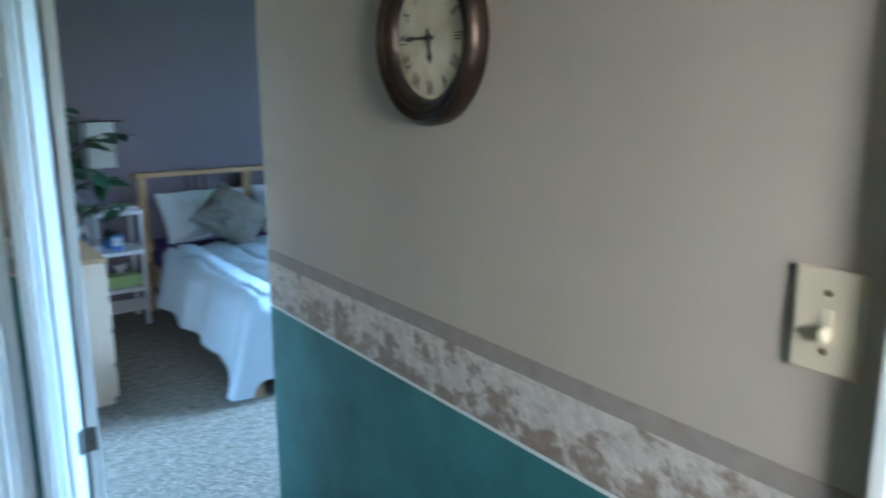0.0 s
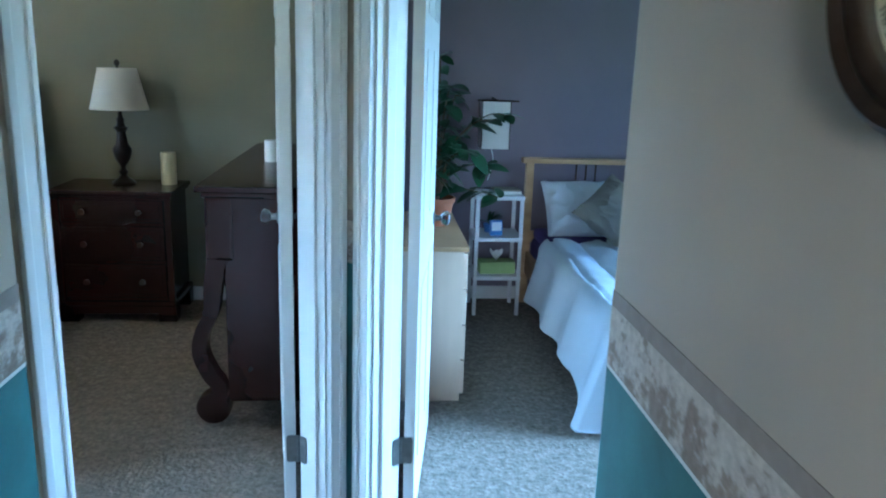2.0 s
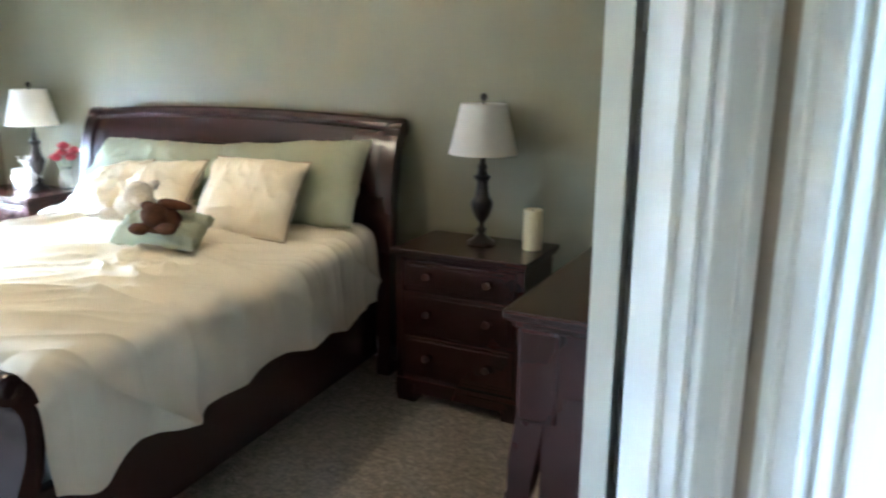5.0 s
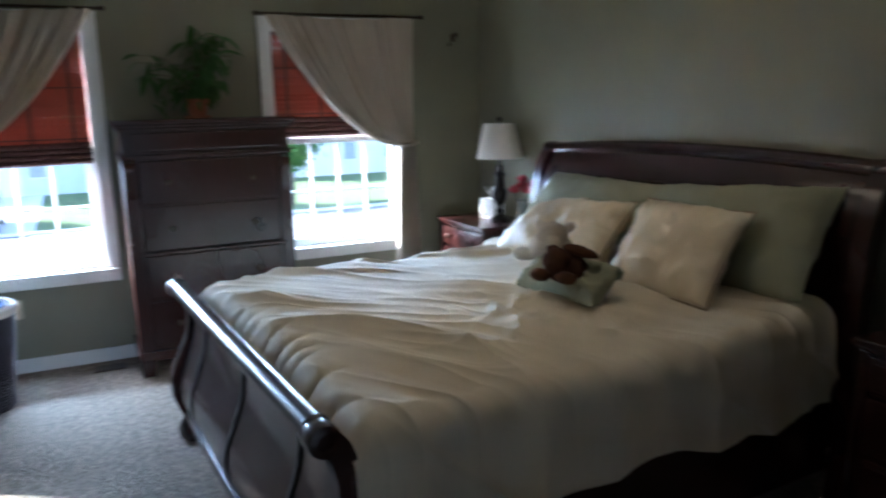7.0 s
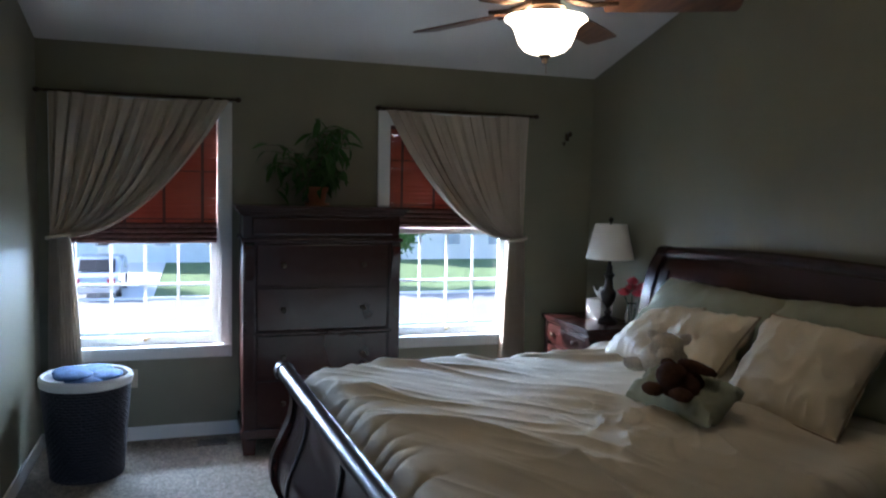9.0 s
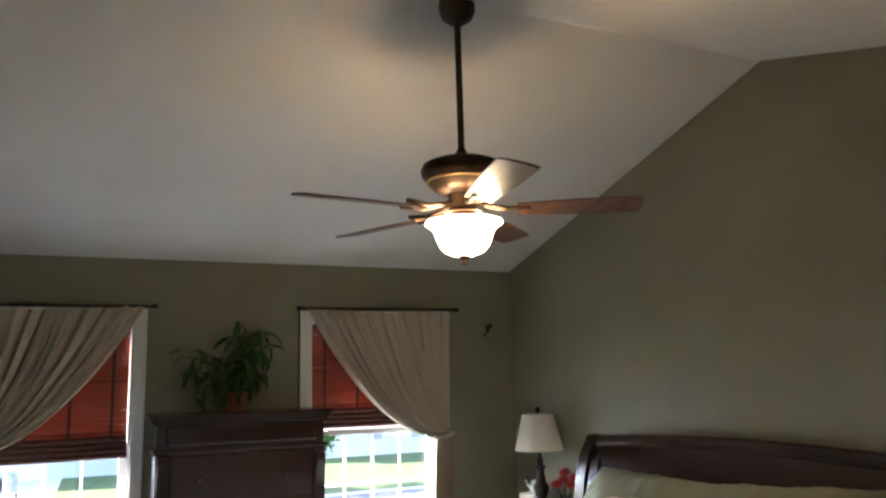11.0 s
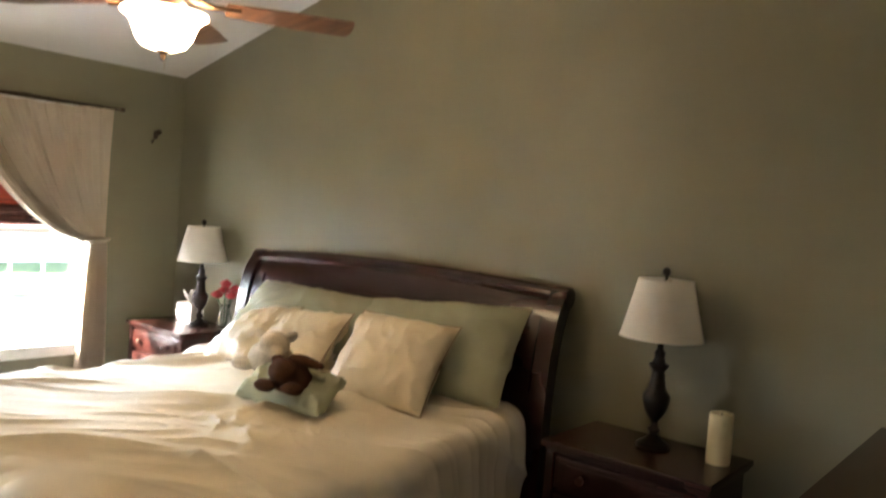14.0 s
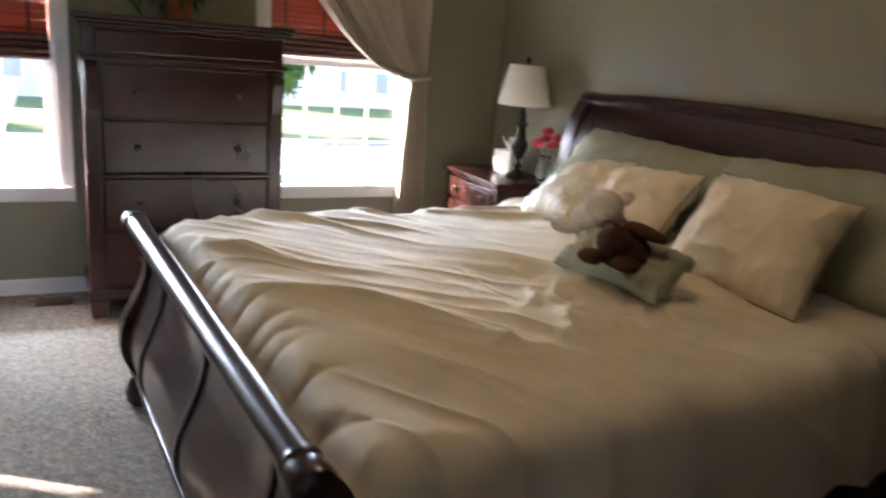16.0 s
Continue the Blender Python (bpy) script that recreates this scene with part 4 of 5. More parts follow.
def blob(bm, x, y, z, rx, ry, rz, seed, turn=None, n=2):
    own = bmesh.new()
    bmesh.ops.create_icosphere(own, subdivisions=3, radius=1)
    for v in own.verts:
        k = 1 + 0.10 * noise.noise(v.co * 1.7 + Vector((seed, 0, 0)))
        v.co = Vector((v.co.x * rx * k, v.co.y * ry * k, v.co.z * rz * k))
    own.transform(Matrix.Translation((x, y, z)) @ (turn or Matrix()))
    return join(bm, own)


# two soft toys, each one plain mesh
bm = bmesh.new()
blob(bm, 0, 0, 0.05, 0.10, 0.085, 0.075, 1)
blob(bm, 0.03, -0.03, 0.115, 0.066, 0.07, 0.058, 2)
blob(bm, 0.06, -0.085, 0.095, 0.036, 0.035, 0.03, 3)
blob(bm, -0.04, -0.01, 0.145, 0.022, 0.014, 0.034, 4, pose(0, 0, 0, 0, -50, 0))
blob(bm, 0.08, 0.02, 0.145, 0.022, 0.014, 0.034, 5, pose(0, 0, 0, 0, 60, 0))
blob(bm, -0.10, -0.05, 0.025, 0.055, 0.03, 0.03, 6)
solid("soft_toy", bm, FURW, "cream plush soft toy lying against the cushions", "soft toy", smooth=True, place=pose(-2.20, 6.43, 0.880, 0, 0, 25))
bm = bmesh.new()
blob(bm, 0, 0, 0.045, 0.085, 0.075, 0.065, 7)
blob(bm, -0.01, -0.055, 0.085, 0.056, 0.055, 0.05, 8)
blob(bm, 0.06, 0.0, 0.12, 0.075, 0.025, 0.022, 9, pose(0, 0, 0, 0, 12, 10))
blob(bm, -0.06, 0.0, 0.115, 0.03, 0.018, 0.02, 10)
blob(bm, 0.05, -0.085, 0.03, 0.045, 0.03, 0.026, 11)
blob(bm, -0.07, -0.08, 0.028, 0.045, 0.03, 0.026, 12)
solid("soft_toy", bm, FURB, "brown plush soft toy with floppy ears", "soft toy", smooth=True, place=pose(-1.92, 6.32, 0.862, 0, 0, 24))


# ---- case furniture of the green bedroom ----
def pull_knob(parent, x, y, z, facing):
    part("drawer_knob", lathe([(0.007, 0), (0.007, 0.012), (0.016, 0.016), (0.017, 0.024), (0.008, 0.029)], 14, turn=pose(x, y, z) @ facing), BRONZE, parent, "dark bronze knob", smooth=True)


FACE_Y = pose(0, 0, 0, 90, 0, 0)      # towards -y
FACE_X = pose(0, 0, 0, 0, 90, 0)      # towards +x
FACE_XN = pose(0, 0, 0, 0, -90, 0)    # towards -x


def nightstand(label, place):
    """Front towards -y, origin at the floor's middle."""
    s = thing("nightstand", label, "nightstand", "nightstands beside the bed", place=place)
    w, d, h = 0.64, 0.42, 0.755
    part("body", box(-w / 2 + 0.02, -d / 2 + 0.02, 0.11, w / 2 - 0.02, d / 2, h - 0.03, 0.004), WOOD, s)
    bm = bmesh.new()
    box(-w / 2 - 0.012, -d / 2 - 0.018, h - 0.026, w / 2 + 0.012, d / 2, h, 0.008, bm=bm, seg=3)
    box(-w / 2, -d / 2 - 0.002, h - 0.042, w / 2, d / 2, h - 0.026, 0.005, bm=bm)
    part("top", bm, WOOD, s)
    for z0, z1 in ((0.575, 0.700), (0.36, 0.555), (0.145, 0.34)):
        dr = part("drawer", box(-w / 2 + 0.045, -d / 2 + 0.002, z0, w / 2 - 0.045, -d / 2 + 0.03, z1, 0.006), WOOD, s)
        part("drawer_moulding", box(-w / 2 + 0.065, -d / 2 - 0.004, z0 + 0.02, w / 2 - 0.065, -d / 2 + 0.004, z1 - 0.02, 0.0035), WOOD, dr)
        for x in (-0.15, 0.15):
            pull_knob(dr, x, -d / 2 - 0.004, (z0 + z1) / 2, FACE_Y)
    for x in (-w / 2 + 0.022, w / 2 - 0.022):
        part("pilaster", box(x - 0.02, -d / 2 + 0.001, 0.11, x + 0.02, -d / 2 + 0.035, h - 0.042, 0.006), WOODV, s)
    bm = bmesh.new()
    box(-w / 2, -d / 2 - 0.006, 0.095, w / 2, d / 2, 0.125, 0.006, bm=bm)
    box(-w / 2 + 0.008, -d / 2 + 0.002, 0.05, w / 2 - 0.008, -d / 2 + 0.02, 0.095, bm=bm)
    part("plinth", bm, WOOD, s)
    for x in (-w / 2 + 0.05, w / 2 - 0.05):
        for y in (-d / 2 + 0.045, d / 2 - 0.05):
            part("bracket_foot", prism([(-0.05, 0.095), (0.05, 0.095), (0.04, 0.05), (0.035, 0.0), (-0.035, 0.0), (-0.048, 0.045)], -0.052, 0.052, 0.004, turn=Matrix.Translation((x, y, 0))), WOOD, s)
    return s


nightstand("dark cherry three drawer nightstand with a lamp and candle", pose(-0.80, 7.145, 0))
nightstand("dark cherry nightstand under the window end lamp", pose(-4.06, 7.155, 0))


def table_lamp(label, place):
    s = thing("table_lamp", label, "table lamp", "matching bedside lamps", place=place)
    prof = [(0.062, 0.0), (0.064, 0.012), (0.050, 0.022), (0.030, 0.034), (0.016, 0.05), (0.022, 0.062), (0.026, 0.07), (0.014, 0.082), (0.012, 0.098), (0.022, 0.112), (0.040, 0.14), (0.050, 0.175), (0.052, 0.20), (0.044, 0.212),
            (0.034, 0.225), (0.028, 0.26), (0.024, 0.295), (0.036, 0.312), (0.040, 0.32), (0.024, 0.328), (0.018, 0.35), (0.022, 0.365), (0.012, 0.38), (0.010, 0.43)]
    part("base", lathe(prof, 28), LAMPBASE, s, "turned black bronze baluster base", smooth=True)
    shade = bmesh.new()
    seg = 64
    rb, rt, z0, z1 = 0.155, 0.102, 0.425, 0.645
    rows = []
    for r, z in ((rb, z0), (rb * 0.62 + rt * 0.38, z0 + 0.38 * (z1 - z0)), (rt, z1)):
        rows.append([shade.verts.new(((r + 0.0012 * (k % 2)) * math.cos(2 * math.pi * k / seg), (r + 0.0012 * (k % 2)) * math.sin(2 * math.pi * k / seg), z)) for k in range(seg)])
    for a, b in zip(rows, rows[1:]):
        for k in range(seg):
            shade.faces.new((a[k], a[(k + 1) % seg], b[(k + 1) % seg], b[k]))
    sh = part("shade", shade, SHADE, s, "ivory fabric empire shade", smooth=True)
    for r, z in ((rb, z0), (rt, z1)):
        part("shade_trim", tube([(r * math.cos(a), r * math.sin(a), z) for a in [2 * math.pi * k / 40 for k in range(41)]], 0.0035, 6), SHADE, sh, smooth=True)
    bm = tube([(-0.102, 0, 0.64), (0.102, 0, 0.64)], 0.002, 6)
    tube([(0, -0.102, 0.64), (0, 0.102, 0.64)], 0.002, 6, bm=bm)
    tube([(0, 0, 0.42), (0.04, 0, 0.50), (0.035, 0, 0.60), (0, 0, 0.645)], 0.002, 6, bm=bm)
    part("harp", bm, BRASS, s)
    part("bulb", lathe([(0.012, 0.43), (0.014, 0.46), (0.028, 0.50), (0.026, 0.53), (0.006, 0.545)], 14), TISSUE, s, "unlit frosted bulb", smooth=True)
    part("finial", lathe([(0.006, 0.645), (0.006, 0.66), (0.015, 0.668), (0.017, 0.68), (0.012, 0.69), (0.003, 0.696)], 14), LAMPBASE, s, smooth=True)
    return s


table_lamp("black bronze lamp with ivory shade beside a candle", pose(-0.80, 7.19, 0.755, 0, 0, 10))
table_lamp("black bronze lamp with ivory shade by the window", pose(-3.96, 7.20, 0.755, 0, 0, 40))


def candle(label, x, y, z, r, h, mat):
    s = thing("pillar_candle", label, "candle", place=pose(x, y, z))
    prof = [(r * 0.97, 0.0), (r, 0.006), (r * 1.005, h * 0.5), (r, h - 0.008), (r * 0.96, h), (r * 0.75, h - 0.002), (r * 0.6, h - 0.010), (0.004, h - 0.013)]
    part("wax", lathe(prof, 28), mat, s, smooth=True)
    part("wick", tube([(0, 0, h - 0.015), (0.002, 0, h + 0.004)], 0.0015, 5), INK, s)


candle("ivory pillar candle on the nightstand", -0.55, 7.20, 0.755, 0.043, 0.185, WAX)
candle("short white pillar candle on the dresser", 0.15, 6.42, 1.0, 0.042, 0.10, WAXW)


def tall_chest():
    """Front towards +x."""
    s = thing("chest_of_drawers", "tall dark cherry chest of drawers between the windows", "chest of drawers")
    x0, x1, y0, y1, h = -4.55, -4.115, 4.87, 5.83, 1.49
    part("body", box(x0, y0 + 0.01, 0.12, x1 - 0.02, y1 - 0.01, h - 0.05, 0.004), WOODV, s)
    bm = bmesh.new()
    box(x0 - 0.005, y0 - 0.035, h - 0.024, x1 + 0.03, y1 + 0.035, h, 0.006, bm=bm)
    box(x0, y0 - 0.022, h - 0.042, x1 + 0.018, y1 + 0.022, h - 0.024, 0.006, bm=bm)
    box(x0, y0 - 0.010, h - 0.060, x1 + 0.008, y1 + 0.010, h - 0.042, 0.006, bm=bm)
    part("cornice", bm, WOODY, s)
    part("frieze_drawer", box(x1 - 0.02, y0 + 0.06, 1.315, x1 + 0.006, y1 - 0.06, 1.42, 0.01), WOODY, s)
    part("ledge", box(x0, y0 - 0.006, 1.275, x1 + 0.014, y1 + 0.006, 1.300, 0.006), WOODY, s)
    for z0, z1 in ((1.015, 1.262), (0.745, 1.0), (0.465, 0.715), (0.175, 0.445)):
        dr = part("drawer", box(x1 - 0.02, y0 + 0.085, z0, x1 - 0.002, y1 - 0.085, z1, 0.006), WOODY, s)
        for y in (y0 + 0.24, y1 - 0.24):
            pull_knob(dr, x1 - 0.002, y, (z0 + z1) / 2, FACE_X)
    part("mid_moulding", box(x1 - 0.02, y0 + 0.06, 0.720, x1 + 0.010, y1 - 0.06, 0.740, 0.005), WOODY, s)
    for y in (y0 + 0.042, y1 - 0.042):
        col = part("pilaster", box(x1 - 0.04, y - 0.036, 0.15, x1 - 0.004, y + 0.036, 1.275, 0.006), WOODV, s)
        part("corbel", prism(ribbon([(0.0, 1.27), (0.028, 1.22), (0.014, 1.12), (0.004, 1.05)], [0.03, 0.045, 0.03, 0.012]), -0.026, 0.026, 0.003, turn=Matrix.Translation((x1 - 0.004, y, 0)) @ pose(0, 0, 0, 0, 0, -90)), WOODY, col, smooth=True)
    part("plinth", box(x0, y0 - 0.004, 0.095, x1 + 0.006, y1 + 0.004, 0.155, 0.006), WOODY, s)
    for y in (y0 + 0.045, y1 - 0.045):
        for x in (x0 + 0.05, x1 - 0.045):
            part("foot", prism([(-0.045, 0.095), (0.045, 0.095), (0.034, 0.0), (-0.034, 0.0)], -0.045, 0.045, 0.004, turn=Matrix.Translation((x, y, 0))), WOODY, s)


tall_chest()


def dresser():
    """Front towards -x, with scrolled front legs."""
    s = thing("dresser", "dark cherry dresser with scrolled front legs behind the door", "dresser")
    x0, x1, y0, y1, h = 0.03, 0.485, 5.66, 7.22, 1.0
    part("body", box(x0 + 0.02, y0, 0.11, x1, y1, h - 0.05, 0.004), WOODV, s)
    bm = bmesh.new()
    box(x0 - 0.080, y0 - 0.035, h - 0.026, x1, y1 + 0.03, h, 0.008, bm=bm, seg=3)
    box(x0 - 0.058, y0 - 0.018, h - 0.048, x1, y1 + 0.015, h - 0.026, 0.006, bm=bm)
    part("top", bm, WOODY, s)
    for z0, z1 in ((0.74, 0.93), (0.45, 0.72), (0.16, 0.43)):
        for a, b in ((y0 + 0.10, (y0 + y1) / 2 - 0.012), ((y0 + y1) / 2 + 0.012, y1 - 0.10)):
            dr = part("drawer", box(x0, a, z0, x0 + 0.024, b, z1, 0.006), WOODY, s)
            for y in (a + 0.16, b - 0.16):
                pull_knob(dr, x0, y, (z0 + z1) / 2, FACE_XN)
    part("upper_frieze", box(x0 - 0.05, y0 - 0.006, 0.70, x0 + 0.06, y0 + 0.07, h - 0.048, 0.012), WOODV, s)
    leg = ribbon([(0.02, 0.72), (-0.002, 0.58), (-0.012, 0.48), (-0.050, 0.40), (-0.062, 0.31), (-0.028, 0.22), (0.012, 0.16), (0.012, 0.10)], [0.075, 0.07, 0.055, 0.055, 0.06, 0.06, 0.055, 0.05])
    for y in (y0 - 0.004, y1 - 0.066):
        lg = part("scroll_leg", prism(leg, 0, 0.07, 0.006, turn=Matrix.Translation((x0 - 0.028, y + 0.07, 0)) @ pose(0, 0, 0, 0, 0, -90) @ Matrix.Diagonal((1, 1, 1, 1)) @ pose(0, 0, 0, 0, 0, 0)), WOODY, s, "S scrolled front leg", smooth=True)
        part("scroll_foot", lathe([(0.03, 0.0), (0.066, 0.004), (0.07, 0.012), (0.07, 0.062), (0.066, 0.070), (0.03, 0.074)], 22, turn=pose(x0 - 0.045, y - 0.002, 0.070, -90, 0, 0)), WOODY, lg, smooth=True)
    part("plinth", box(x0 + 0.03, y0 + 0.002, 0.10, x1, y1 - 0.002, 0.16, 0.005), WOODY, s)
    for y in (y0 + 0.04, y1 - 0.04):
        part("back_foot", box(x1 - 0.07, y - 0.035, 0, x1, y + 0.035, 0.10, 0.006), WOODY, s)


dresser()

# things on the window side nightstand
tb = thing("tissue_box", "white tissue box with a tissue pulled up", "tissue box", place=pose(-4.115, 7.225, 0.755, 0, 0, 20))
part("carton", box(-0.062, -0.062, 0, 0.062, 0.062, 0.135, 0.004), TISSUE, tb)
bm = bmesh.new()
pts = []
for j in range(9):
    for i in range(15):
        a, t = 2 * math.pi * i / 14, j / 8
        r = 0.012 + 0.045 * t ** 1.4 * (0.6 + 0.4 * math.sin(3 * a + 1))
        pts.append((r * math.cos(a) - 0.02 * t, r * 0.5 * math.sin(a), 0.132 + 0.085 * t * (0.75 + 0.25 * math.sin(2 * a))))
part("tissue", sheet(pts, 15, 9), TISSUE, tb, "crumpled white tissue", smooth=True)

vase = thing("flower_vase", "clear glass vase holding dark red roses", "vase", place=pose(-3.775, 7.265, 0.755))
part("glass", lathe([(0.035, 0.0), (0.042, 0.02), (0.046, 0.07), (0.032, 0.12), (0.028, 0.14), (0.036, 0.16), (0.032, 0.158), (0.024, 0.14), (0.028, 0.12), (0.042, 0.07), (0.038, 0.022), (0.0, 0.008)], 22), CRYSTAL, vase, smooth=True)
rnd = random.Random(8)
for k in range(7):
    a = 2 * math.pi * k / 7
    r = 0.058 if k < 6 else 0.0
    hx, hy, hz = r * math.cos(a), r * math.sin(a), 0.225 + rnd.uniform(-0.02, 0.03) + (0.03 if k == 6 else 0)
    flower = part("rose_stem", tube([(0.01 * math.cos(a), 0.01 * math.sin(a), 0.02), (hx * 0.5, hy * 0.5, 0.14), (hx, hy, hz)], 0.002, 5), LEAFD, vase)
    bm = bmesh.new()
    for ring, (rr, zz, nn) in enumerate(((0.010, 0.018, 3), (0.018, 0.012, 5), (0.027, 0.004, 6))):
        for q in range(nn):
            b = 2 * math.pi * (q + 0.4 * ring) / nn
            blob(bm, hx + rr * math.cos(b), hy + rr * math.sin(b), hz + zz, 0.017, 0.006, 0.019, q, pose(0, 0, 0, 0, 0, math.degrees(b) + 90) @ pose(0, 0, 0, 18 * ring, 0, 0))
    part("rose", bm, ROSE, flower, smooth=True)


def leaf_mesh(length, width, bend, mat, name="leaf"):
    bm = bmesh.new()
    n = 6
    l, c, r = [], [], []
    for k in range(n + 1):
        t = k / n
        w = width / 2 * math.sin(math.pi * min(1, t * 0.92 + 0.06)) ** 0.8
        z = -bend * t * t * length
        l.append(bm.verts.new((-w, t * length, z + 0.15 * w)))
        c.append(bm.verts.new((0, t * length, z)))
        r.append(bm.verts.new((w, t * length, z + 0.15 * w)))
    for k in range(n):
        bm.faces.new((l[k], c[k], c[k + 1], l[k + 1]))
        bm.faces.new((c[k], r[k], r[k + 1], c[k + 1]))
    return mesh_of(name, bm, mat, True)


pp = thing("potted_plant", "leafy green trailing plant in a terracotta pot", "plant", place=pose(-4.36, 5.34, 1.49))
part("pot", lathe([(0.045, 0), (0.062, 0.085), (0.070, 0.088), (0.072, 0.112), (0.066, 0.114), (0.060, 0.09), (0.01, 0.085)], 24), TERRA, pp, smooth=True)
part("saucer", lathe([(0.055, 0), (0.075, 0.004), (0.08, 0.014), (0.07, 0.012), (0.02, 0.006)], 24), TERRA, pp, smooth=True)
lm = [leaf_mesh(0.13, 0.036, 0.5, LEAF), leaf_mesh(0.10, 0.042, 0.9, LEAF)]
rnd = random.Random(12)
for k in range(34):
    a = rnd.uniform(0, 2 * math.pi)
    lean = rnd.uniform(0.1, 1.0)
    reach = rnd.uniform(0.12, 0.27) * (1.25 if math.sin(a) < -0.2 else 1.0)
    tip = Vector((reach * 0.6 * math.cos(a), reach * math.sin(a), 0.11 + rnd.uniform(0.06, 0.40) * (1.15 - lean * 0.55)))
    if math.sin(a) < -0.3 and lean > 0.5:
        tip.z = rnd.uniform(0.04, 0.20)
    mid = Vector((tip.x * 0.45, tip.y * 0.45, max(tip.z, 0.2) * 0.9))
    line = curve_points([(0, 0, 0.09), tuple(mid), tuple(tip)], 4)
    st = part("frond_stem", tube(line, 0.0022, 4), STEM, pp)
    for q in range(7):
        p = line[2 + q * (len(line) - 3) // 6]
        ob = new("leaf", lm[q % 2])
        ob.parent = st
        ob.matrix_basis = Matrix.Translation(p) @ pose(0, 0, 0, rnd.uniform(-50, 25), rnd.uniform(-30, 30), rnd.uniform(0, 360)) @ Matrix.Diagonal((*[rnd.uniform(0.6, 1.0)] * 3, 1))

# laundry basket
lb = thing("laundry_basket", "round dark wicker laundry basket with white liner", "basket", place=pose(-4.06, 4.045, 0))
for k in range(34):
    z = 0.008 + 0.0158 * k
    r = 0.178 + 0.045 * z / 0.54
    n = 72
    ring = tube([((r + 0.0035 * (1 if (j + k) % 2 else -1)) * math.cos(2 * math.pi * j / n), (r + 0.0035 * (1 if (j + k) % 2 else -1)) * math.sin(2 * math.pi * j / n), z) for j in range(n + 1)], 0.0085, 5)
    part("wicker_strand", ring, WICKER, lb, smooth=True)
part("bottom", lathe([(0.176, 0.0), (0.176, 0.012)], 30), WICKER, lb)
part("liner", lathe([(0.224, 0.505), (0.236, 0.512), (0.238, 0.548), (0.226, 0.562), (0.212, 0.555), (0.205, 0.50), (0.10, 0.49)], 40), LINER, lb, "white cotton liner folded over the rim", smooth=True)
bm = bmesh.new()
for k in range(5):
    blob(bm, 0.09 * math.cos(k * 1.4), 0.09 * math.sin(k * 1.4), 0.548 + 0.006 * k, 0.115, 0.10, 0.022, k)
solid("folded_clothes", bm, DENIM, "blue clothes heaped in the laundry basket", "clothes", smooth=True, place=pose(-4.06, 4.045, 0.0))

# ---- ceiling fan ----
fan = thing("ceiling_fan", "dark bronze five blade ceiling fan with a lit glass bowl", "ceiling fan", place=pose(FAN_X, FAN_Y, 0))
part("canopy", lathe([(0.070, RIDGE_Z - 0.005), (0.070, 3.045), (0.060, 3.018), (0.032, 2.998), (0.016, 2.994)], 28), BRONZE, fan, smooth=True)
part("downrod", tube([(0, 0, 3.0), (0, 0, 2.49)], 0.0125, 14), BRONZE, fan, smooth=True)
part("rod_cover", lathe([(0.016, 2.491), (0.022, 2.478), (0.034, 2.466), (0.058, 2.447)], 22), BRONZE, fan, smooth=True)
part("motor", lathe([(0.05, 2.449), (0.112, 2.444), (0.146, 2.429), (0.156, 2.407), (0.151, 2.385), (0.138, 2.370), (0.124, 2.356), (0.112, 2.339), (0.09, 2.324), (0.06, 2.316), (0.052, 2.293), (0.05, 2.262), (0.07, 2.248), (0.03, 2.24)], 36), BRONZE, fan, smooth=True)
part("trim_ring", lathe([(0.134, 2.369), (0.138, 2.364), (0.133, 2.359), (0.118, 2.361)], 36), BRASS, fan, "brushed gold band", smooth=True)
BLADE = material("walnut fan blade", (0.12, 0.055, 0.030), 0.38, 0.3, 4, 0.05, 40, stretch=(1, 7, 1), second=(0.17, 0.08, 0.045), coat=0.3)
out = []
for k in range(13):
    t = k / 12
    out.append((0.20 + 0.44 * t, 0.050 + 0.016 * math.sin(min(1, t * 1.3) * math.pi / 2)))
tip = [(0.64 + 0.014 * math.cos(a), 0.066 * math.sin(a)) for a in np.linspace(math.pi / 2, -math.pi / 2, 9)]
shape = [(x, y) for x, y in out] + tip[1:-1] + [(x, -y) for x, y in out[::-1]]
for k in range(5):
    turn = pose(0, 0, 0, 0, 0, -11 + 72 * k)
    b = bmesh.new()
    b.faces.new([b.verts.new((x, y, 0)) for x, y in shape])
    e = bmesh.ops.extrude_face_region(b, geom=b.faces[:])
    bmesh.ops.translate(b, verts=[q for q in e["geom"] if isinstance(q, bmesh.types.BMVert)], vec=(0, 0, 0.006))
    b.transform(turn @ pose(0, 0, 2.250, -11, 0, 0))
    blade = part("blade", b, BLADE, fan, "walnut fan blade")
    bm = bmesh.new()
    tube([turn @ Vector(p) for p in ((0.05, 0, 2.285), (0.10, 0.012, 2.268), (0.16, 0.02, 2.258), (0.25, 0.026, 2.266))], 0.009, 8, bm=bm)
    tube([turn @ Vector(p) for p in ((0.05, 0, 2.285), (0.10, -0.012, 2.268), (0.16, -0.02, 2.252), (0.25, -0.026, 2.254))], 0.009, 8, bm=bm)
    part("blade_iron", bm, BRONZE, blade, smooth=True)
part("light_fitter", lathe([(0.05, 2.25), (0.052, 2.235), (0.048, 2.19), (0.03, 2.17)], 28), BRONZE, fan, smooth=True)
BOWL = glow("lit frosted amber glass", (1.0, 0.80, 0.50), 2.6)
part("glass_bowl", lathe([(0.143, 2.212), (0.145, 2.206), (0.129, 2.196), (0.112, 2.178), (0.103, 2.150), (0.092, 2.122), (0.072, 2.100), (0.041, 2.088), (0.007, 2.085)], 40, lid=False), BOWL, fan, "lit frosted glass bowl shade", smooth=True)
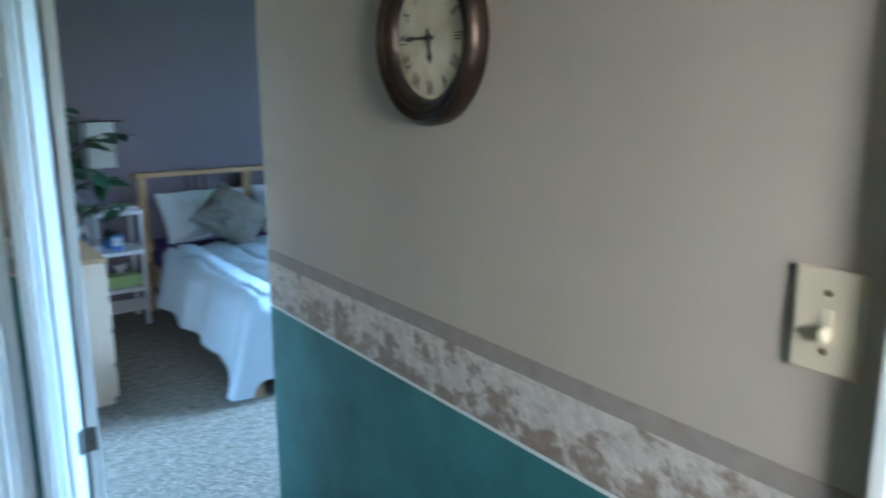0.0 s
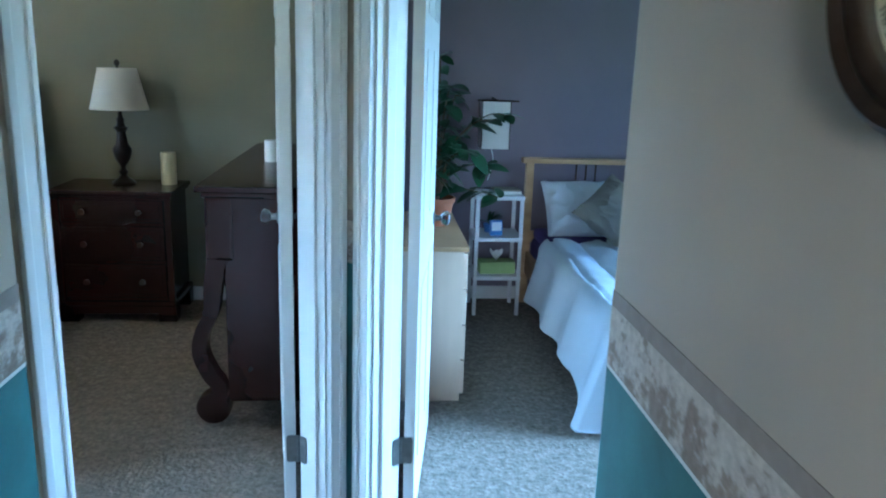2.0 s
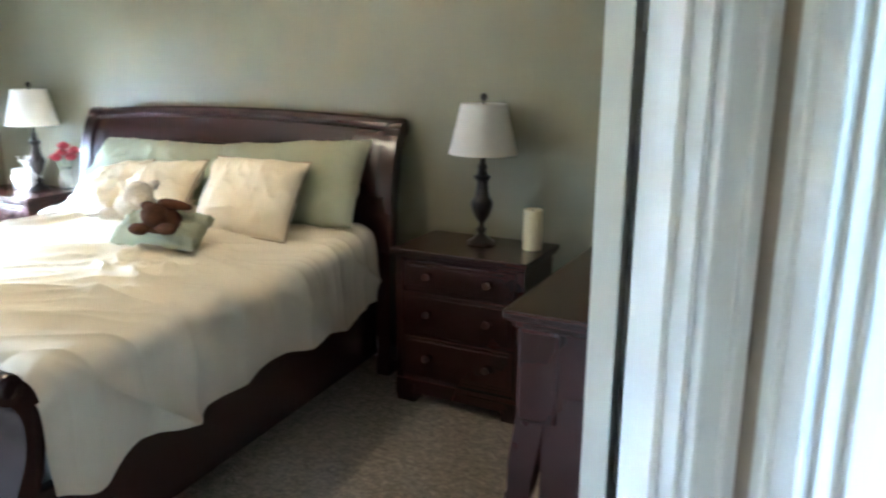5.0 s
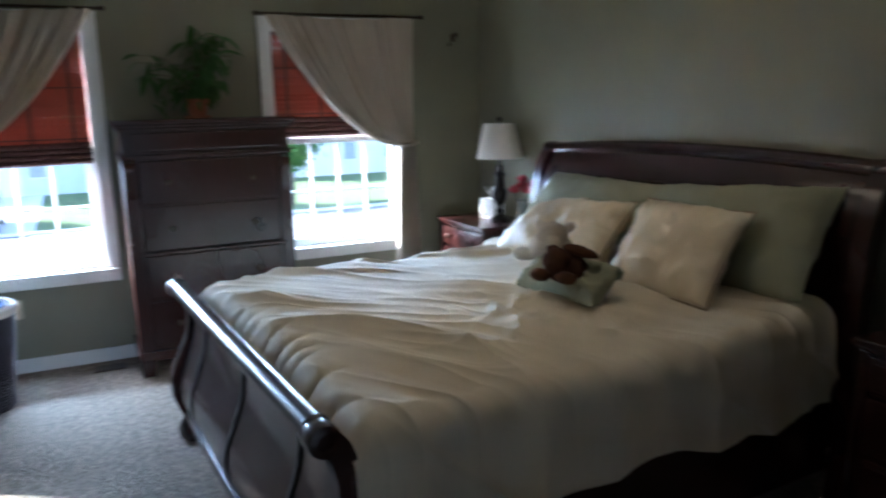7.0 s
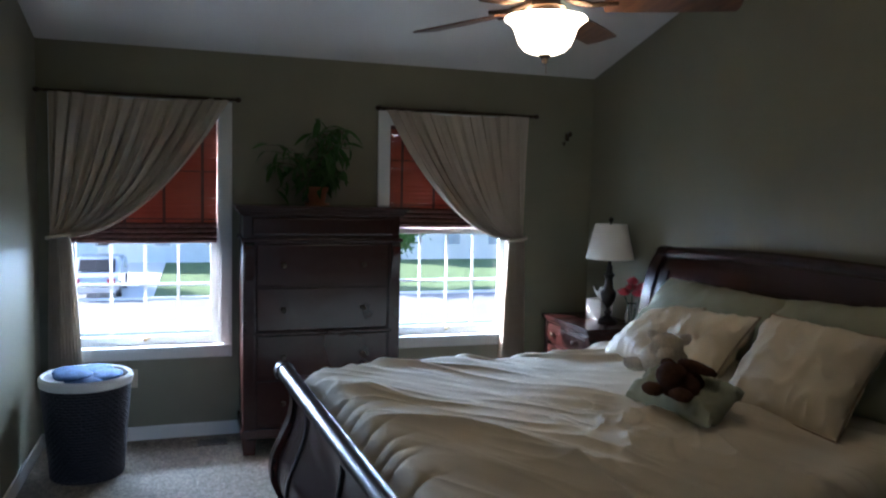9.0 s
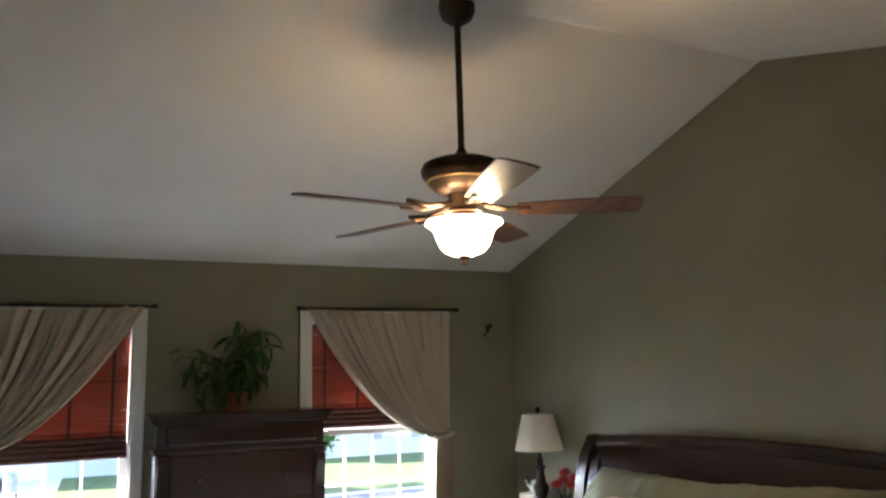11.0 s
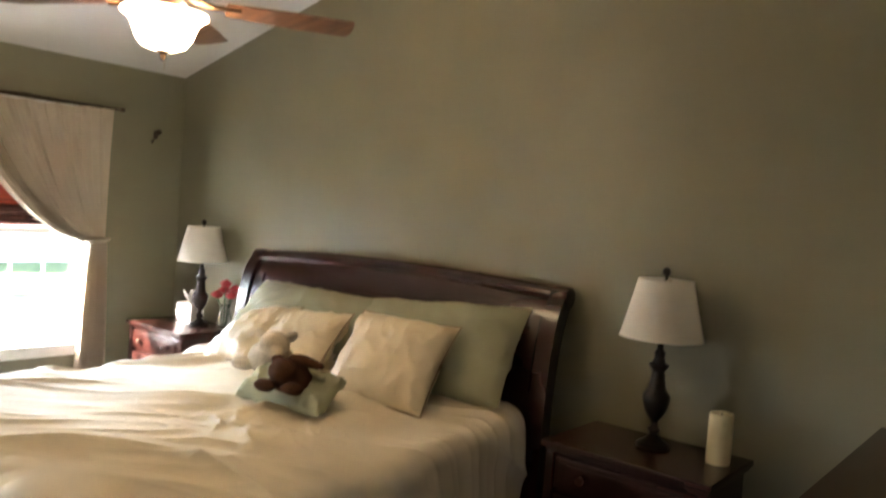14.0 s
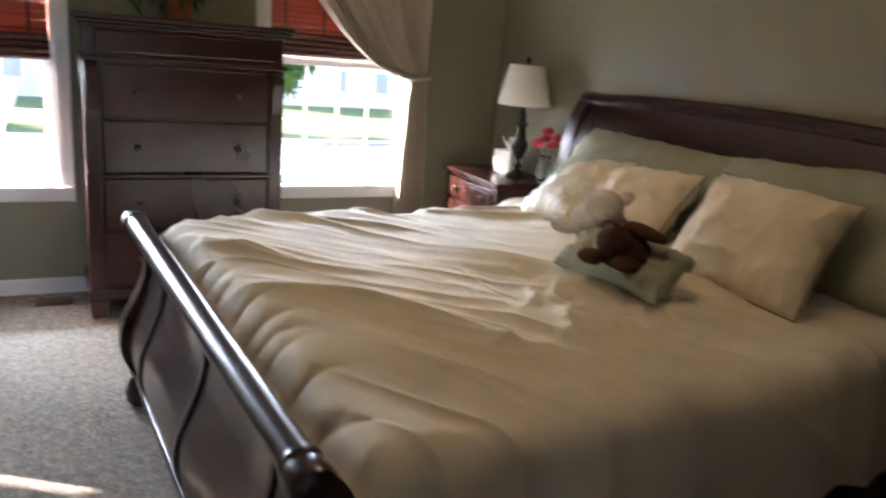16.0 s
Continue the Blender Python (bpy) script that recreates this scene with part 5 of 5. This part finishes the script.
part("finial", lathe([(0.02, 2.090), (0.022, 2.082), (0.012, 2.072), (0.010, 2.066), (0.012, 2.06), (0.004, 2.052)], 16), BRONZE, fan, smooth=True)
part("pull_chain", tube([(0.012, 0, 2.085), (0.013, 0, 2.02)], 0.0012, 5), BRASS, fan)

# ---- hall ----
clock = thing("wall_clock", "round dark bronze wall clock with roman numerals", "clock", place=Matrix(((0, 0, -0.88, HALL_R), (-0.88, 0, 0, 3.292), (0, 0.88, 0, 1.573), (0, 0, 0, 1))))
ring = [(0.118, 0.010), (0.122, 0.022), (0.130, 0.030), (0.140, 0.034), (0.148, 0.030), (0.152, 0.038), (0.160, 0.042), (0.168, 0.036), (0.172, 0.020), (0.170, 0.0)]
part("rim", lathe(ring, 64), BRONZE, clock, "moulded bronze rim", smooth=True)
dial = part("dial", lathe([(0.124, 0.004), (0.124, 0.010), (0.001, 0.0105)], 64), FACE, clock, "aged cream dial")


def lettering(text, size, parent, place, mat, name="numeral"):
    cu = bpy.data.curves.new("text", "FONT")
    cu.body, cu.size, cu.align_x, cu.align_y, cu.extrude = text, size, "CENTER", "CENTER", 0.0003
    ob = bpy.data.objects.new("text", cu)
    scene.collection.objects.link(ob)
    me = bpy.data.meshes.new_from_object(ob.evaluated_get(bpy.context.evaluated_depsgraph_get()))
    bpy.data.objects.remove(ob)
    me.materials.clear()
    me.materials.append(mat)
    q = new(name, me)
    q.parent = parent
    q.matrix_basis = place
    return q


for k, txt in enumerate(("XII", "I", "II", "III", "IIII", "V", "VI", "VII", "VIII", "IX", "X", "XI")):
    a = 90 - 30 * k
    lettering(txt, 0.034, dial, pose(0.093 * math.cos(radians(a)), 0.093 * math.sin(radians(a)), 0.0112, 0, 0, a - 90) @ Matrix.Diagonal((0.72, 1.25, 1, 1)), INK)
for a, ln, wd in ((180, 0.088, 0.006), (-82, 0.050, 0.008)):
    bm = bmesh.new()
    bm.faces.new([bm.verts.new(p) for p in ((-0.018, -wd / 2, 0), (ln * 0.6, -wd / 2, 0), (ln * 0.72, -wd, 0), (ln, 0, 0), (ln * 0.72, wd, 0), (ln * 0.6, wd / 2, 0), (-0.018, wd / 2, 0))])
    e = bmesh.ops.extrude_face_region(bm, geom=bm.faces[:])
    bmesh.ops.translate(bm, verts=[q for q in e["geom"] if isinstance(q, bmesh.types.BMVert)], vec=(0, 0, 0.001))
    part("clock_hand", bm, INK, clock, "black spade hand", place=pose(0, 0, 0.013 + 0.001 * wd * 100, 0, 0, a))
part("hub", lathe([(0.007, 0.011), (0.007, 0.017), (0.002, 0.018)], 14), INK, clock)
lens_ob = part("glass", lathe([(0.121, 0.021), (0.121, 0.0235), (0.06, 0.027), (0.001, 0.028)], 48), GLASS, clock, "domed clear glass", smooth=True)
lens_ob.visible_shadow = False

sw = thing("light_switch", "ivory light switch on the tan hall wall", "light switch", place=pose(HALL_R, 2.562, 1.245))
part("plate", box(-0.007, -0.038, -0.058, 0.0, 0.038, 0.058, 0.003), PLASTIC, sw)
part("toggle", box(-0.022, -0.0045, -0.016, -0.006, 0.0045, 0.0, 0.002, turn=pose(0, 0, 0, 0, -20, 0)), PLASTIC, sw, "ivory toggle set down")
part("toggle_slot", box(-0.0085, -0.007, -0.014, -0.006, 0.007, 0.014, 0.001), PLASTIC, sw)
for dz in (-0.032, 0.032):
    part("screw", lathe([(0.004, 0), (0.004, 0.001), (0.001, 0.002)], 10, turn=pose(-0.007, 0, dz, 0, -90, 0)), BRASS, sw)

# ---- purple bedroom ----
cd = thing("chest_of_drawers", "pale birch chest of drawers against the purple partition", "chest of drawers")
x0, x1, y0, y1, h = 0.63, 1.045, 5.87, 6.68, 0.715
part("side_panel", box(x0, y0, 0.0, x1 - 0.018, y0 + 0.018, h - 0.02, 0.001), BIRCH, cd)
part("side_panel", box(x0, y1 - 0.018, 0.0, x1 - 0.018, y1, h - 0.02, 0.001), BIRCH, cd)
part("carcass", box(x0, y0 + 0.018, 0.03, x1 - 0.022, y1 - 0.018, h - 0.02), BIRCH, cd)
part("top", box(x0, y0 - 0.004, h - 0.02, x1 + 0.003, y1 + 0.004, h, 0.002), PINE, cd, "light pine top")
for z0, z1 in ((0.53, 0.685), (0.365, 0.52), (0.20, 0.355), (0.035, 0.19)):
    dr = part("drawer", box(x1 - 0.018, y0 + 0.003, z0, x1, y1 - 0.003, z1, 0.002), BIRCH, cd)
    for y in (y0 + 0.15, y1 - 0.15):
        part("drawer_knob", lathe([(0.006, 0), (0.006, 0.01), (0.014, 0.014), (0.012, 0.022)], 12, turn=pose(x1, y, (z0 + z1) / 2 + 0.03, 0, 90, 0)), BRONZE, dr, "dark knob")

shelf = thing("shelf_unit", "narrow white shelf unit beside the pine bed", "shelf")
sx0, sx1, sy0, sy1 = 1.235, 1.520, 7.08, 7.36
for x in (sx0, sx1 - 0.022):
    for y in (sy0, sy1 - 0.022):
        part("post", box(x, y, 0, x + 0.022, y + 0.022, 0.735, 0.002), LACQ, shelf)
for z in (0.725, 0.475, 0.235):
    part("board", box(sx0 - 0.003, sy0 - 0.003, z - 0.012, sx1 + 0.003, sy1 + 0.003, z + 0.012, 0.002), LACQ, shelf)
bk = thing("book", "stack of two pale paperback books on the shelf", "book", place=pose(1.42, 7.20, 0.737, 0, 0, 14))
part("cover", box(-0.085, -0.06, 0, 0.085, 0.06, 0.018, 0.002), LACQ, bk)
part("pages", box(-0.082, -0.062, 0.003, 0.083, 0.05, 0.015), TISSUE, bk)
bk2 = thing("book", "pale grey magazine lying on a paperback", "book", place=pose(1.425, 7.205, 0.7552, 0, 0, 4))
part("cover", box(-0.08, -0.055, 0, 0.08, 0.055, 0.012, 0.002), TAUPE, bk2)
# small blue box like a picture frame, with a pale front panel
pf = thing("blue_box", "small blue box standing on the shelf like a picture frame", "clock", place=pose(1.37, 7.14, 0.487, -8, 0, 6))
part("case", box(-0.038, -0.012, 0, 0.038, 0.02, 0.095, 0.006), BLUE, pf)
part("front_panel", box(-0.03, -0.0145, 0.03, 0.03, -0.012, 0.082, 0.001), PILLOWW, pf)
sp = thing("small_plant", "small green plant on the white shelf", "plant", place=pose(1.34, 7.25, 0.487))
part("pot", lathe([(0.026, 0), (0.036, 0.05), (0.03, 0.052), (0.02, 0.045)], 18), BLUE, sp, smooth=True)
sm = leaf_mesh(0.09, 0.022, 0.6, LEAFD)
for k in range(16):
    ob = new("leaf", sm)
    ob.parent = sp
    ob.matrix_basis = Matrix.Translation((0, 0, 0.05)) @ pose(0, 0, 0, 0, 0, k * 137.5) @ pose(0, 0, 0, 30 + (k * 17) % 45, 0, 0)
gt = thing("tissue_box", "pale green tissue box on the lower shelf", "tissue box", place=pose(1.385, 7.19, 0.247, 0, 0, 4))
part("carton", box(-0.11, -0.055, 0, 0.11, 0.055, 0.075, 0.004), LIME, gt)
part("tissue", sheet([(0.03 * t * math.cos(a) * 1.4, 0.018 * t * math.sin(a), 0.073 + 0.075 * t * (0.8 + 0.2 * math.sin(3 * a))) for t in [j / 6 for j in range(7)] for a in [2 * math.pi * i / 12 for i in range(13)]], 13, 7), TISSUE, gt, smooth=True)

# wall lantern of paper, with its cord
wl = thing("wall_lamp", "white paper lantern lamp hanging on the purple wall", "lamp")
lx0, lx1, ly0, ly1, lz0, lz1 = 1.27, 1.44, 7.25, 7.40, 0.995, 1.275
bm = bmesh.new()
for q in (((lx0, ly0), (lx1, ly0)), ((lx1, ly0), (lx1, ly1)), ((lx1, ly1), (lx0, ly1)), ((lx0, ly1), (lx0, ly0))):
    (a, b), (c, d) = q
    vs = [bm.verts.new(p) for p in ((a, b, lz0), (c, d, lz0), (c, d, lz1), (a, b, lz1))]
    bm.faces.new(vs)
bmesh.ops.remove_doubles(bm, verts=bm.verts, dist=1e-5)
bmesh.ops.recalc_face_normals(bm, faces=bm.faces)
bmesh.ops.solidify(bm, geom=bm.faces[:], thickness=0.002)
part("paper_shade", bm, PAPER, wl)
for x in (lx0, lx1):
    part("frame_rod", tube([(x, ly0, lz0 - 0.004), (x, ly0, lz1 + 0.004)], 0.003, 6), BRONZE, wl)
part("bracket", tube([((lx0 + lx1) / 2, 7.44, 1.29), ((lx0 + lx1) / 2, ly0 - 0.01, 1.285)], 0.006, 8), BRONZE, wl)
part("crossbar", tube([(lx0 - 0.03, ly0 + 0.01, 1.281), (lx1 + 0.05, ly0 + 0.01, 1.281)], 0.005, 8), BRONZE, wl)
part("cord", tube(curve_points([((lx0 + lx1) / 2, 7.432, 1.0), ((lx0 + lx1) / 2 + 0.02, 7.434, 0.9), ((lx0 + lx1) / 2 - 0.01, 7.434, 0.78)], 5), 0.003, 5), LACQ, wl)

# large branching plant on the birch chest
bp = thing("potted_plant", "tall branching dark green plant in a clay pot", "plant", place=pose(0.94, 6.36, 0.715))
part("pot", lathe([(0.06, 0), (0.082, 0.11), (0.09, 0.113), (0.092, 0.135), (0.084, 0.137), (0.078, 0.115), (0.01, 0.11)], 26), TERRA, bp, smooth=True)
part("soil", lathe([(0.078, 0.112), (0.04, 0.120), (0.002, 0.122)], 22), SOIL, bp, smooth=True)
lm2 = [leaf_mesh(0.115, 0.066, 0.35, LEAFD), leaf_mesh(0.10, 0.056, 0.15, LEAFD)]
rnd = random.Random(21)
tips = [(0.0, 0.05, 0.80), (0.10, 0.02, 0.62), (0.26, 0.05, 0.50), (0.34, 0.12, 0.53), (0.24, -0.02, 0.28), (0.33, 0.10, 0.12), (0.10, 0.16, 0.40), (-0.08, 0.10, 0.52), (0.16, -0.12, 0.36), (0.05, -0.10, 0.66), (-0.06, -0.08, 0.34)]
for tx, ty, tz in tips:
    line = curve_points([(0, 0, 0.11), (tx * 0.25, ty * 0.25, 0.12 + (tz - 0.12) * 0.55 + 0.05), (tx * 0.7, ty * 0.7, 0.12 + (tz - 0.12) * 0.92 + 0.03), (tx, ty, tz)], 6)
    br = part("branch", tube(line, 0.005, 5, taper=0.4), STEM, bp)
    for q in range(12):
        p = line[4 + q * (len(line) - 5) // 11]
        ob = new("leaf", lm2[q % 2])
        ob.parent = br
        ob.matrix_basis = Matrix.Translation(p) @ pose(0, 0, 0, rnd.uniform(-35, 35), rnd.uniform(-30, 30), rnd.uniform(0, 360)) @ Matrix.Diagonal((*[rnd.uniform(0.75, 1.15)] * 3, 1))

pb = thing("pine_bed", "light pine double bed with an open slatted headboard", "bed")
bx0, bx1, by, FOOT = 1.575, 3.05, 7.345, 5.53
for x in (bx0, (bx0 + bx1) / 2 - 0.02, bx1 - 0.05):
    part("headboard_post", box(x, by, 0 if x != (bx0 + bx1) / 2 - 0.02 else 0.40, x + 0.048, by + 0.05, 0.905, 0.003), PINE, pb)
part("top_rail", box(bx0 - 0.025, by - 0.018, 0.905, bx1 + 0.025, by + 0.066, 0.935, 0.004), PINE, pb)
for z in (0.40,):
    part("cross_rail", box(bx0 + 0.048, by + 0.012, z, bx1 - 0.05, by + 0.036, z + 0.07, 0.003), PINE, pb)
for x in (1.896, 1.958, 2.019, 2.62, 2.682, 2.744):
    part("rod", tube([(x, by + 0.024, 0.46), (x, by + 0.024, 0.906)], 0.006, 8), BRONZE, pb, "thin dark metal rod")
part("side_rail", box(bx0 + 0.02, FOOT, 0.20, bx0 + 0.045, by, 0.34, 0.003), PINE, pb)
part("side_rail", box(bx1 - 0.045, FOOT, 0.20, bx1 - 0.02, by, 0.34, 0.003), PINE, pb)
part("foot_rail", box(bx0 + 0.02, FOOT - 0.02, 0.20, bx1 - 0.02, FOOT + 0.005, 0.34, 0.003), PINE, pb)
for x in (bx0 + 0.02, bx1 - 0.07):
    part("front_leg", box(x, FOOT, 0, x + 0.05, FOOT + 0.05, 0.34, 0.003), PINE, pb)
solid("mattress", box(bx0 + 0.05, FOOT + 0.01, 0.30, bx1 - 0.05, by - 0.005, 0.44, 0.04, seg=3), INDIGO, "mattress in a deep violet fitted sheet", "mattress", smooth=True)


def duvet():
    nu, nv = 150, 130
    pts = []
    xm, half, rad = (bx0 + bx1) / 2, 0.66, 0.07
    for j in range(nv):
        b = j / (nv - 1)
        over = 0.40
        s = -over + b * (7.00 - FOOT - 0.03 + over)
        if s >= 0:
            y, zt, foot = FOOT + 0.03 + s, 0.475, 0.0
        elif s > -0.1:
            th = -s / 0.1 * math.pi / 2
            y, zt, foot = FOOT + 0.03 - 0.064 * math.sin(th), 0.475 - 0.064 * (1 - math.cos(th)), -s / 0.1
        else:
            y, zt, foot = FOOT - 0.034 - 0.05 * (-s - 0.1), 0.411 - (-s - 0.1), 1.0
        full = half + rad * math.pi / 2 + 0.24 + 0.16 * max(0.0, 1 - max(0.0, s) / 0.25)
        for i in range(nu):
            a = (-1 + 2 * i / (nu - 1)) * full
            sg, a = (1 if a > 0 else -1), abs(a)
            if a < half:
                x, dz, side = a, 0.0, 0.0
            elif a < half + rad * math.pi / 2:
                th = (a - half) / rad
                x, dz, side = half + rad * math.sin(th), -rad + rad * math.cos(th), th / (math.pi / 2)
            else:
                x, dz, side = half + rad + 0.25 * (a - half - rad * math.pi / 2), -rad - (a - half - rad * math.pi / 2), 1.0
            z = max(0.03, zt + dz)
            seam = -0.014 * math.exp(-((math.fmod(x + 0.16, 0.32) - 0.16) / 0.016) ** 2) * (1 - side)
            puff = 0.03 * (1 - side) * (1 - foot) * abs(math.sin(math.pi * (x + 0.16) / 0.32)) ** 0.6 + 0.02 * noise.noise((x * 3 * sg, y * 3, 3.0)) + 0.01 * noise.noise((x * 9 * sg, y * 9, 5.0))
            fl = side * 0.02 * math.sin(y * 15 + 2 * noise.noise((y * 2, 0, 1))) + foot * 0.0
            pts.append((xm + sg * (x + side * 0.5 * puff + fl), y - foot * (puff + 0.02 * math.sin(x * 13)), z + (puff + seam) * (1 - side) * (1 - foot)))
    return sheet(pts, nu, nv)


solid("duvet", duvet(), DUVET, "pale blue white quilted duvet hanging over the bed foot", "duvet", smooth=True)
solid("bed_sheet", box(bx0 + 0.06, 6.95, 0.43, bx1 - 0.06, 7.335, 0.50, 0.03, seg=3), INDIGO, "deep violet sheet turned down at the pillows", "bed sheet", smooth=True)
pillow_thing("bed_pillow", "white bed pillow leaning on the pine headboard", "pillow", 0.62, 0.40, 0.15, 11, PILLOWW, leaning(1.98, 7.22, 0.64, 40, 2, 0), None, 0.04, "white bed pillows")
pillow_thing("bed_pillow", "white bed pillow leaning on the pine headboard", "pillow", 0.62, 0.40, 0.15, 12, PILLOWW, leaning(2.64, 7.22, 0.64, 40, -2, 0), None, 0.04, "white bed pillows")
pillow_thing("throw_pillow", "square taupe linen cushion set on its corner", "cushion", 0.42, 0.42, 0.15, 13, TAUPE, leaning(2.07, 6.98, 0.66, 48, 6, 42), None, 0.06, "taupe cushions")
pillow_thing("throw_pillow", "square taupe linen cushion beside the white pillow", "cushion", 0.42, 0.42, 0.15, 14, TAUPE, leaning(2.62, 6.99, 0.66, 48, -6, 45), None, 0.06, "taupe cushions")

w3 = thing("window_3", "white framed window of the purple bedroom", "window", kind="structure")
for a, b, c, d in ((4.3, 0.7, 4.36, 2.1), (5.84, 0.7, 5.9, 2.1), (4.36, 0.7, 5.84, 0.76), (4.36, 2.04, 5.84, 2.1), (4.36, 1.38, 5.84, 1.43)):
    part("frame_bar", box(4.21, a, b, 4.27, c, d, 0.003), WHITE, w3)

# ---- outside ----
bm = bmesh.new()
box(-400, -300, -3.2, 300, 300, -2.95, bm=bm)
solid("ground", bm, GRASS, "green lawn that reaches the horizon", "ground", "structure")
solid("road", box(-31, -120, -2.951, -24, 120, -2.93), ROAD, "pale asphalt street outside the windows", "road", "structure")
bm = bmesh.new()
box(-24, -120, -2.951, -23.8, 120, -2.83, 0.02, bm=bm)
box(-31.2, -120, -2.951, -31, 120, -2.83, 0.02, bm=bm)
solid("kerb", bm, LINER, "pale concrete kerbs along the street", "kerb", "structure")
solid("pavement", box(-22.6, -120, -2.951, -21.2, 120, -2.90), LINER, "pale concrete pavement", "pavement", "structure")
solid("driveway", box(-46, -1.5, -2.951, -31.2, 3.0, -2.92), LINER, "pale concrete driveway", "pavement", "structure")


def house(label, x, y, w, d, h, wallmat):
    s = thing("house", label, "house", "houses across the street", place=pose(x, y, -2.95))
    part("wall", box(-d, -w / 2, 0, 0, w / 2, h), wallmat, s)
    part("roof", prism([(-w / 2 - 0.5, h - 0.05), (w / 2 + 0.5, h - 0.05), (0, h + w * 0.24)], -d - 0.4, 0.4), ROOF, s)
    for yy in (-w * 0.34, -w * 0.10, w * 0.14, w * 0.36):
        for z in (0.9, 3.6):
            if z + 1.4 < h:
                win = part("window", box(-0.02, yy - 0.5, z, 0.04, yy + 0.5, z + 1.4), WHITE, s)
                part("pane", box(0.02, yy - 0.42, z + 0.08, 0.05, yy + 0.42, z + 1.32), PALEPANE, win)
    part("garage_door", box(-0.02, -0.4 - 1.2, 0, 0.05, 2.0 - 1.2 + 0.2, 2.2), WHITE, s)
    return s


house("pale blue two storey house across the street", -46, 1.0, 13, 9, 5.4, SIDING)
house("white two storey house across the street", -47, 19.0, 13, 9, 5.4, LINER)
house("grey two storey house across the street", -47, -17.0, 13, 9, 5.4, SIDING)

car = thing("car", "silver family car parked on the driveway", "car", place=pose(-33.4, 0.9, -2.92))
prof = [(-2.2, 0.28), (2.2, 0.28), (2.25, 0.62), (2.1, 0.86), (1.15, 0.95), (0.55, 1.45), (-1.3, 1.48), (-2.05, 0.98), (-2.28, 0.9), (-2.25, 0.5)]
part("body", prism(prof, -0.88, 0.88, 0.08, turn=pose(0, 0, 0, 0, 0, -90)), CAR, car, smooth=True)
part("rear_window", prism([(1.12, 1.0), (0.62, 1.40), (0.60, 1.38), (1.08, 0.98)], -0.66, 0.66, turn=pose(0.03, 0, 0.03, 0, 0, -90)), BLACK, car)
for yy in (-0.62, 0.62):
    part("tail_lamp", box(2.16, yy - 0.14, 0.62, 2.27, yy + 0.14, 0.82, 0.02), ROSE, car)
part("number_plate", box(2.22, -0.26, 0.5, 2.28, 0.26, 0.62), LINER, car)
for xx in (-1.4, 1.4):
    for yy in (-0.82, 0.82):
        wh = part("tyre", lathe([(0.2, -0.1), (0.31, -0.1), (0.33, -0.06), (0.33, 0.06), (0.31, 0.1), (0.2, 0.1)], 20, turn=pose(xx, yy, 0.33, 90, 0, 0)), BLACK, car, smooth=True)
        part("rim", lathe([(0.2, -0.104), (0.05, -0.108), (0.05, 0.108), (0.2, 0.104)], 16, turn=pose(xx, yy, 0.33, 90, 0, 0)), STEEL, wh)


def tree(label, x, y, height, seed):
    rnd = random.Random(seed)
    s = thing("tree", label, "tree", "trees along the street", place=pose(x, y, -2.95))
    bm = tube([(0, 0, 0), (0.05, 0.03, height * 0.3), (0, 0.08, height * 0.6), (0.05, 0, height * 0.85)], 0.16, 9, taper=0.25)
    ends = []
    for k in range(14):
        a, z = 2.4 * k, height * (0.35 + 0.045 * k)
        r = height * (0.30 - 0.012 * k)
        e = Vector((r * math.cos(a), r * math.sin(a), z + r * 0.6))
        tube([(0, 0.05, z), (e.x * 0.5, e.y * 0.5, z + r * 0.4), tuple(e)], 0.055, 6, bm=bm, taper=0.3)
        ends += [e, e * 0.75 + Vector((0, 0, z * 0.25)), e * 0.55 + Vector((0, 0, z * 0.45))]
    part("trunk", bm, BARK, s, smooth=True)
    verts, faces = [], []
    for e in ends:
        for q in range(110):
            d = Vector((rnd.gauss(0, 1), rnd.gauss(0, 1), rnd.gauss(0, 0.8))) * height * 0.062
            p, u, v = e + d, Vector((rnd.uniform(-1, 1), rnd.uniform(-1, 1), rnd.uniform(-1, 1))).normalized() * 0.13, Vector((rnd.uniform(-1, 1), rnd.uniform(-1, 1), rnd.uniform(-1, 1))).normalized() * 0.09
            n0 = len(verts)
            verts += [p - u, p + v, p + u, p - v]
            faces.append((n0, n0 + 1, n0 + 2, n0 + 3))
    me = bpy.data.meshes.new("crown")
    me.from_pydata([tuple(v) for v in verts], [], faces)
    me.materials.append(LEAF)
    ob = new("crown", me)
    ob.parent = s
    return s


tree("leafy young street tree on the lawn", -34.0, 13.5, 4.6, 3)
tree("leafy tree beside the driveway", -37.0, 6.0, 6.5, 5)
tree("leafy tree before the blue house", -38.0, -4.5, 6.0, 9)
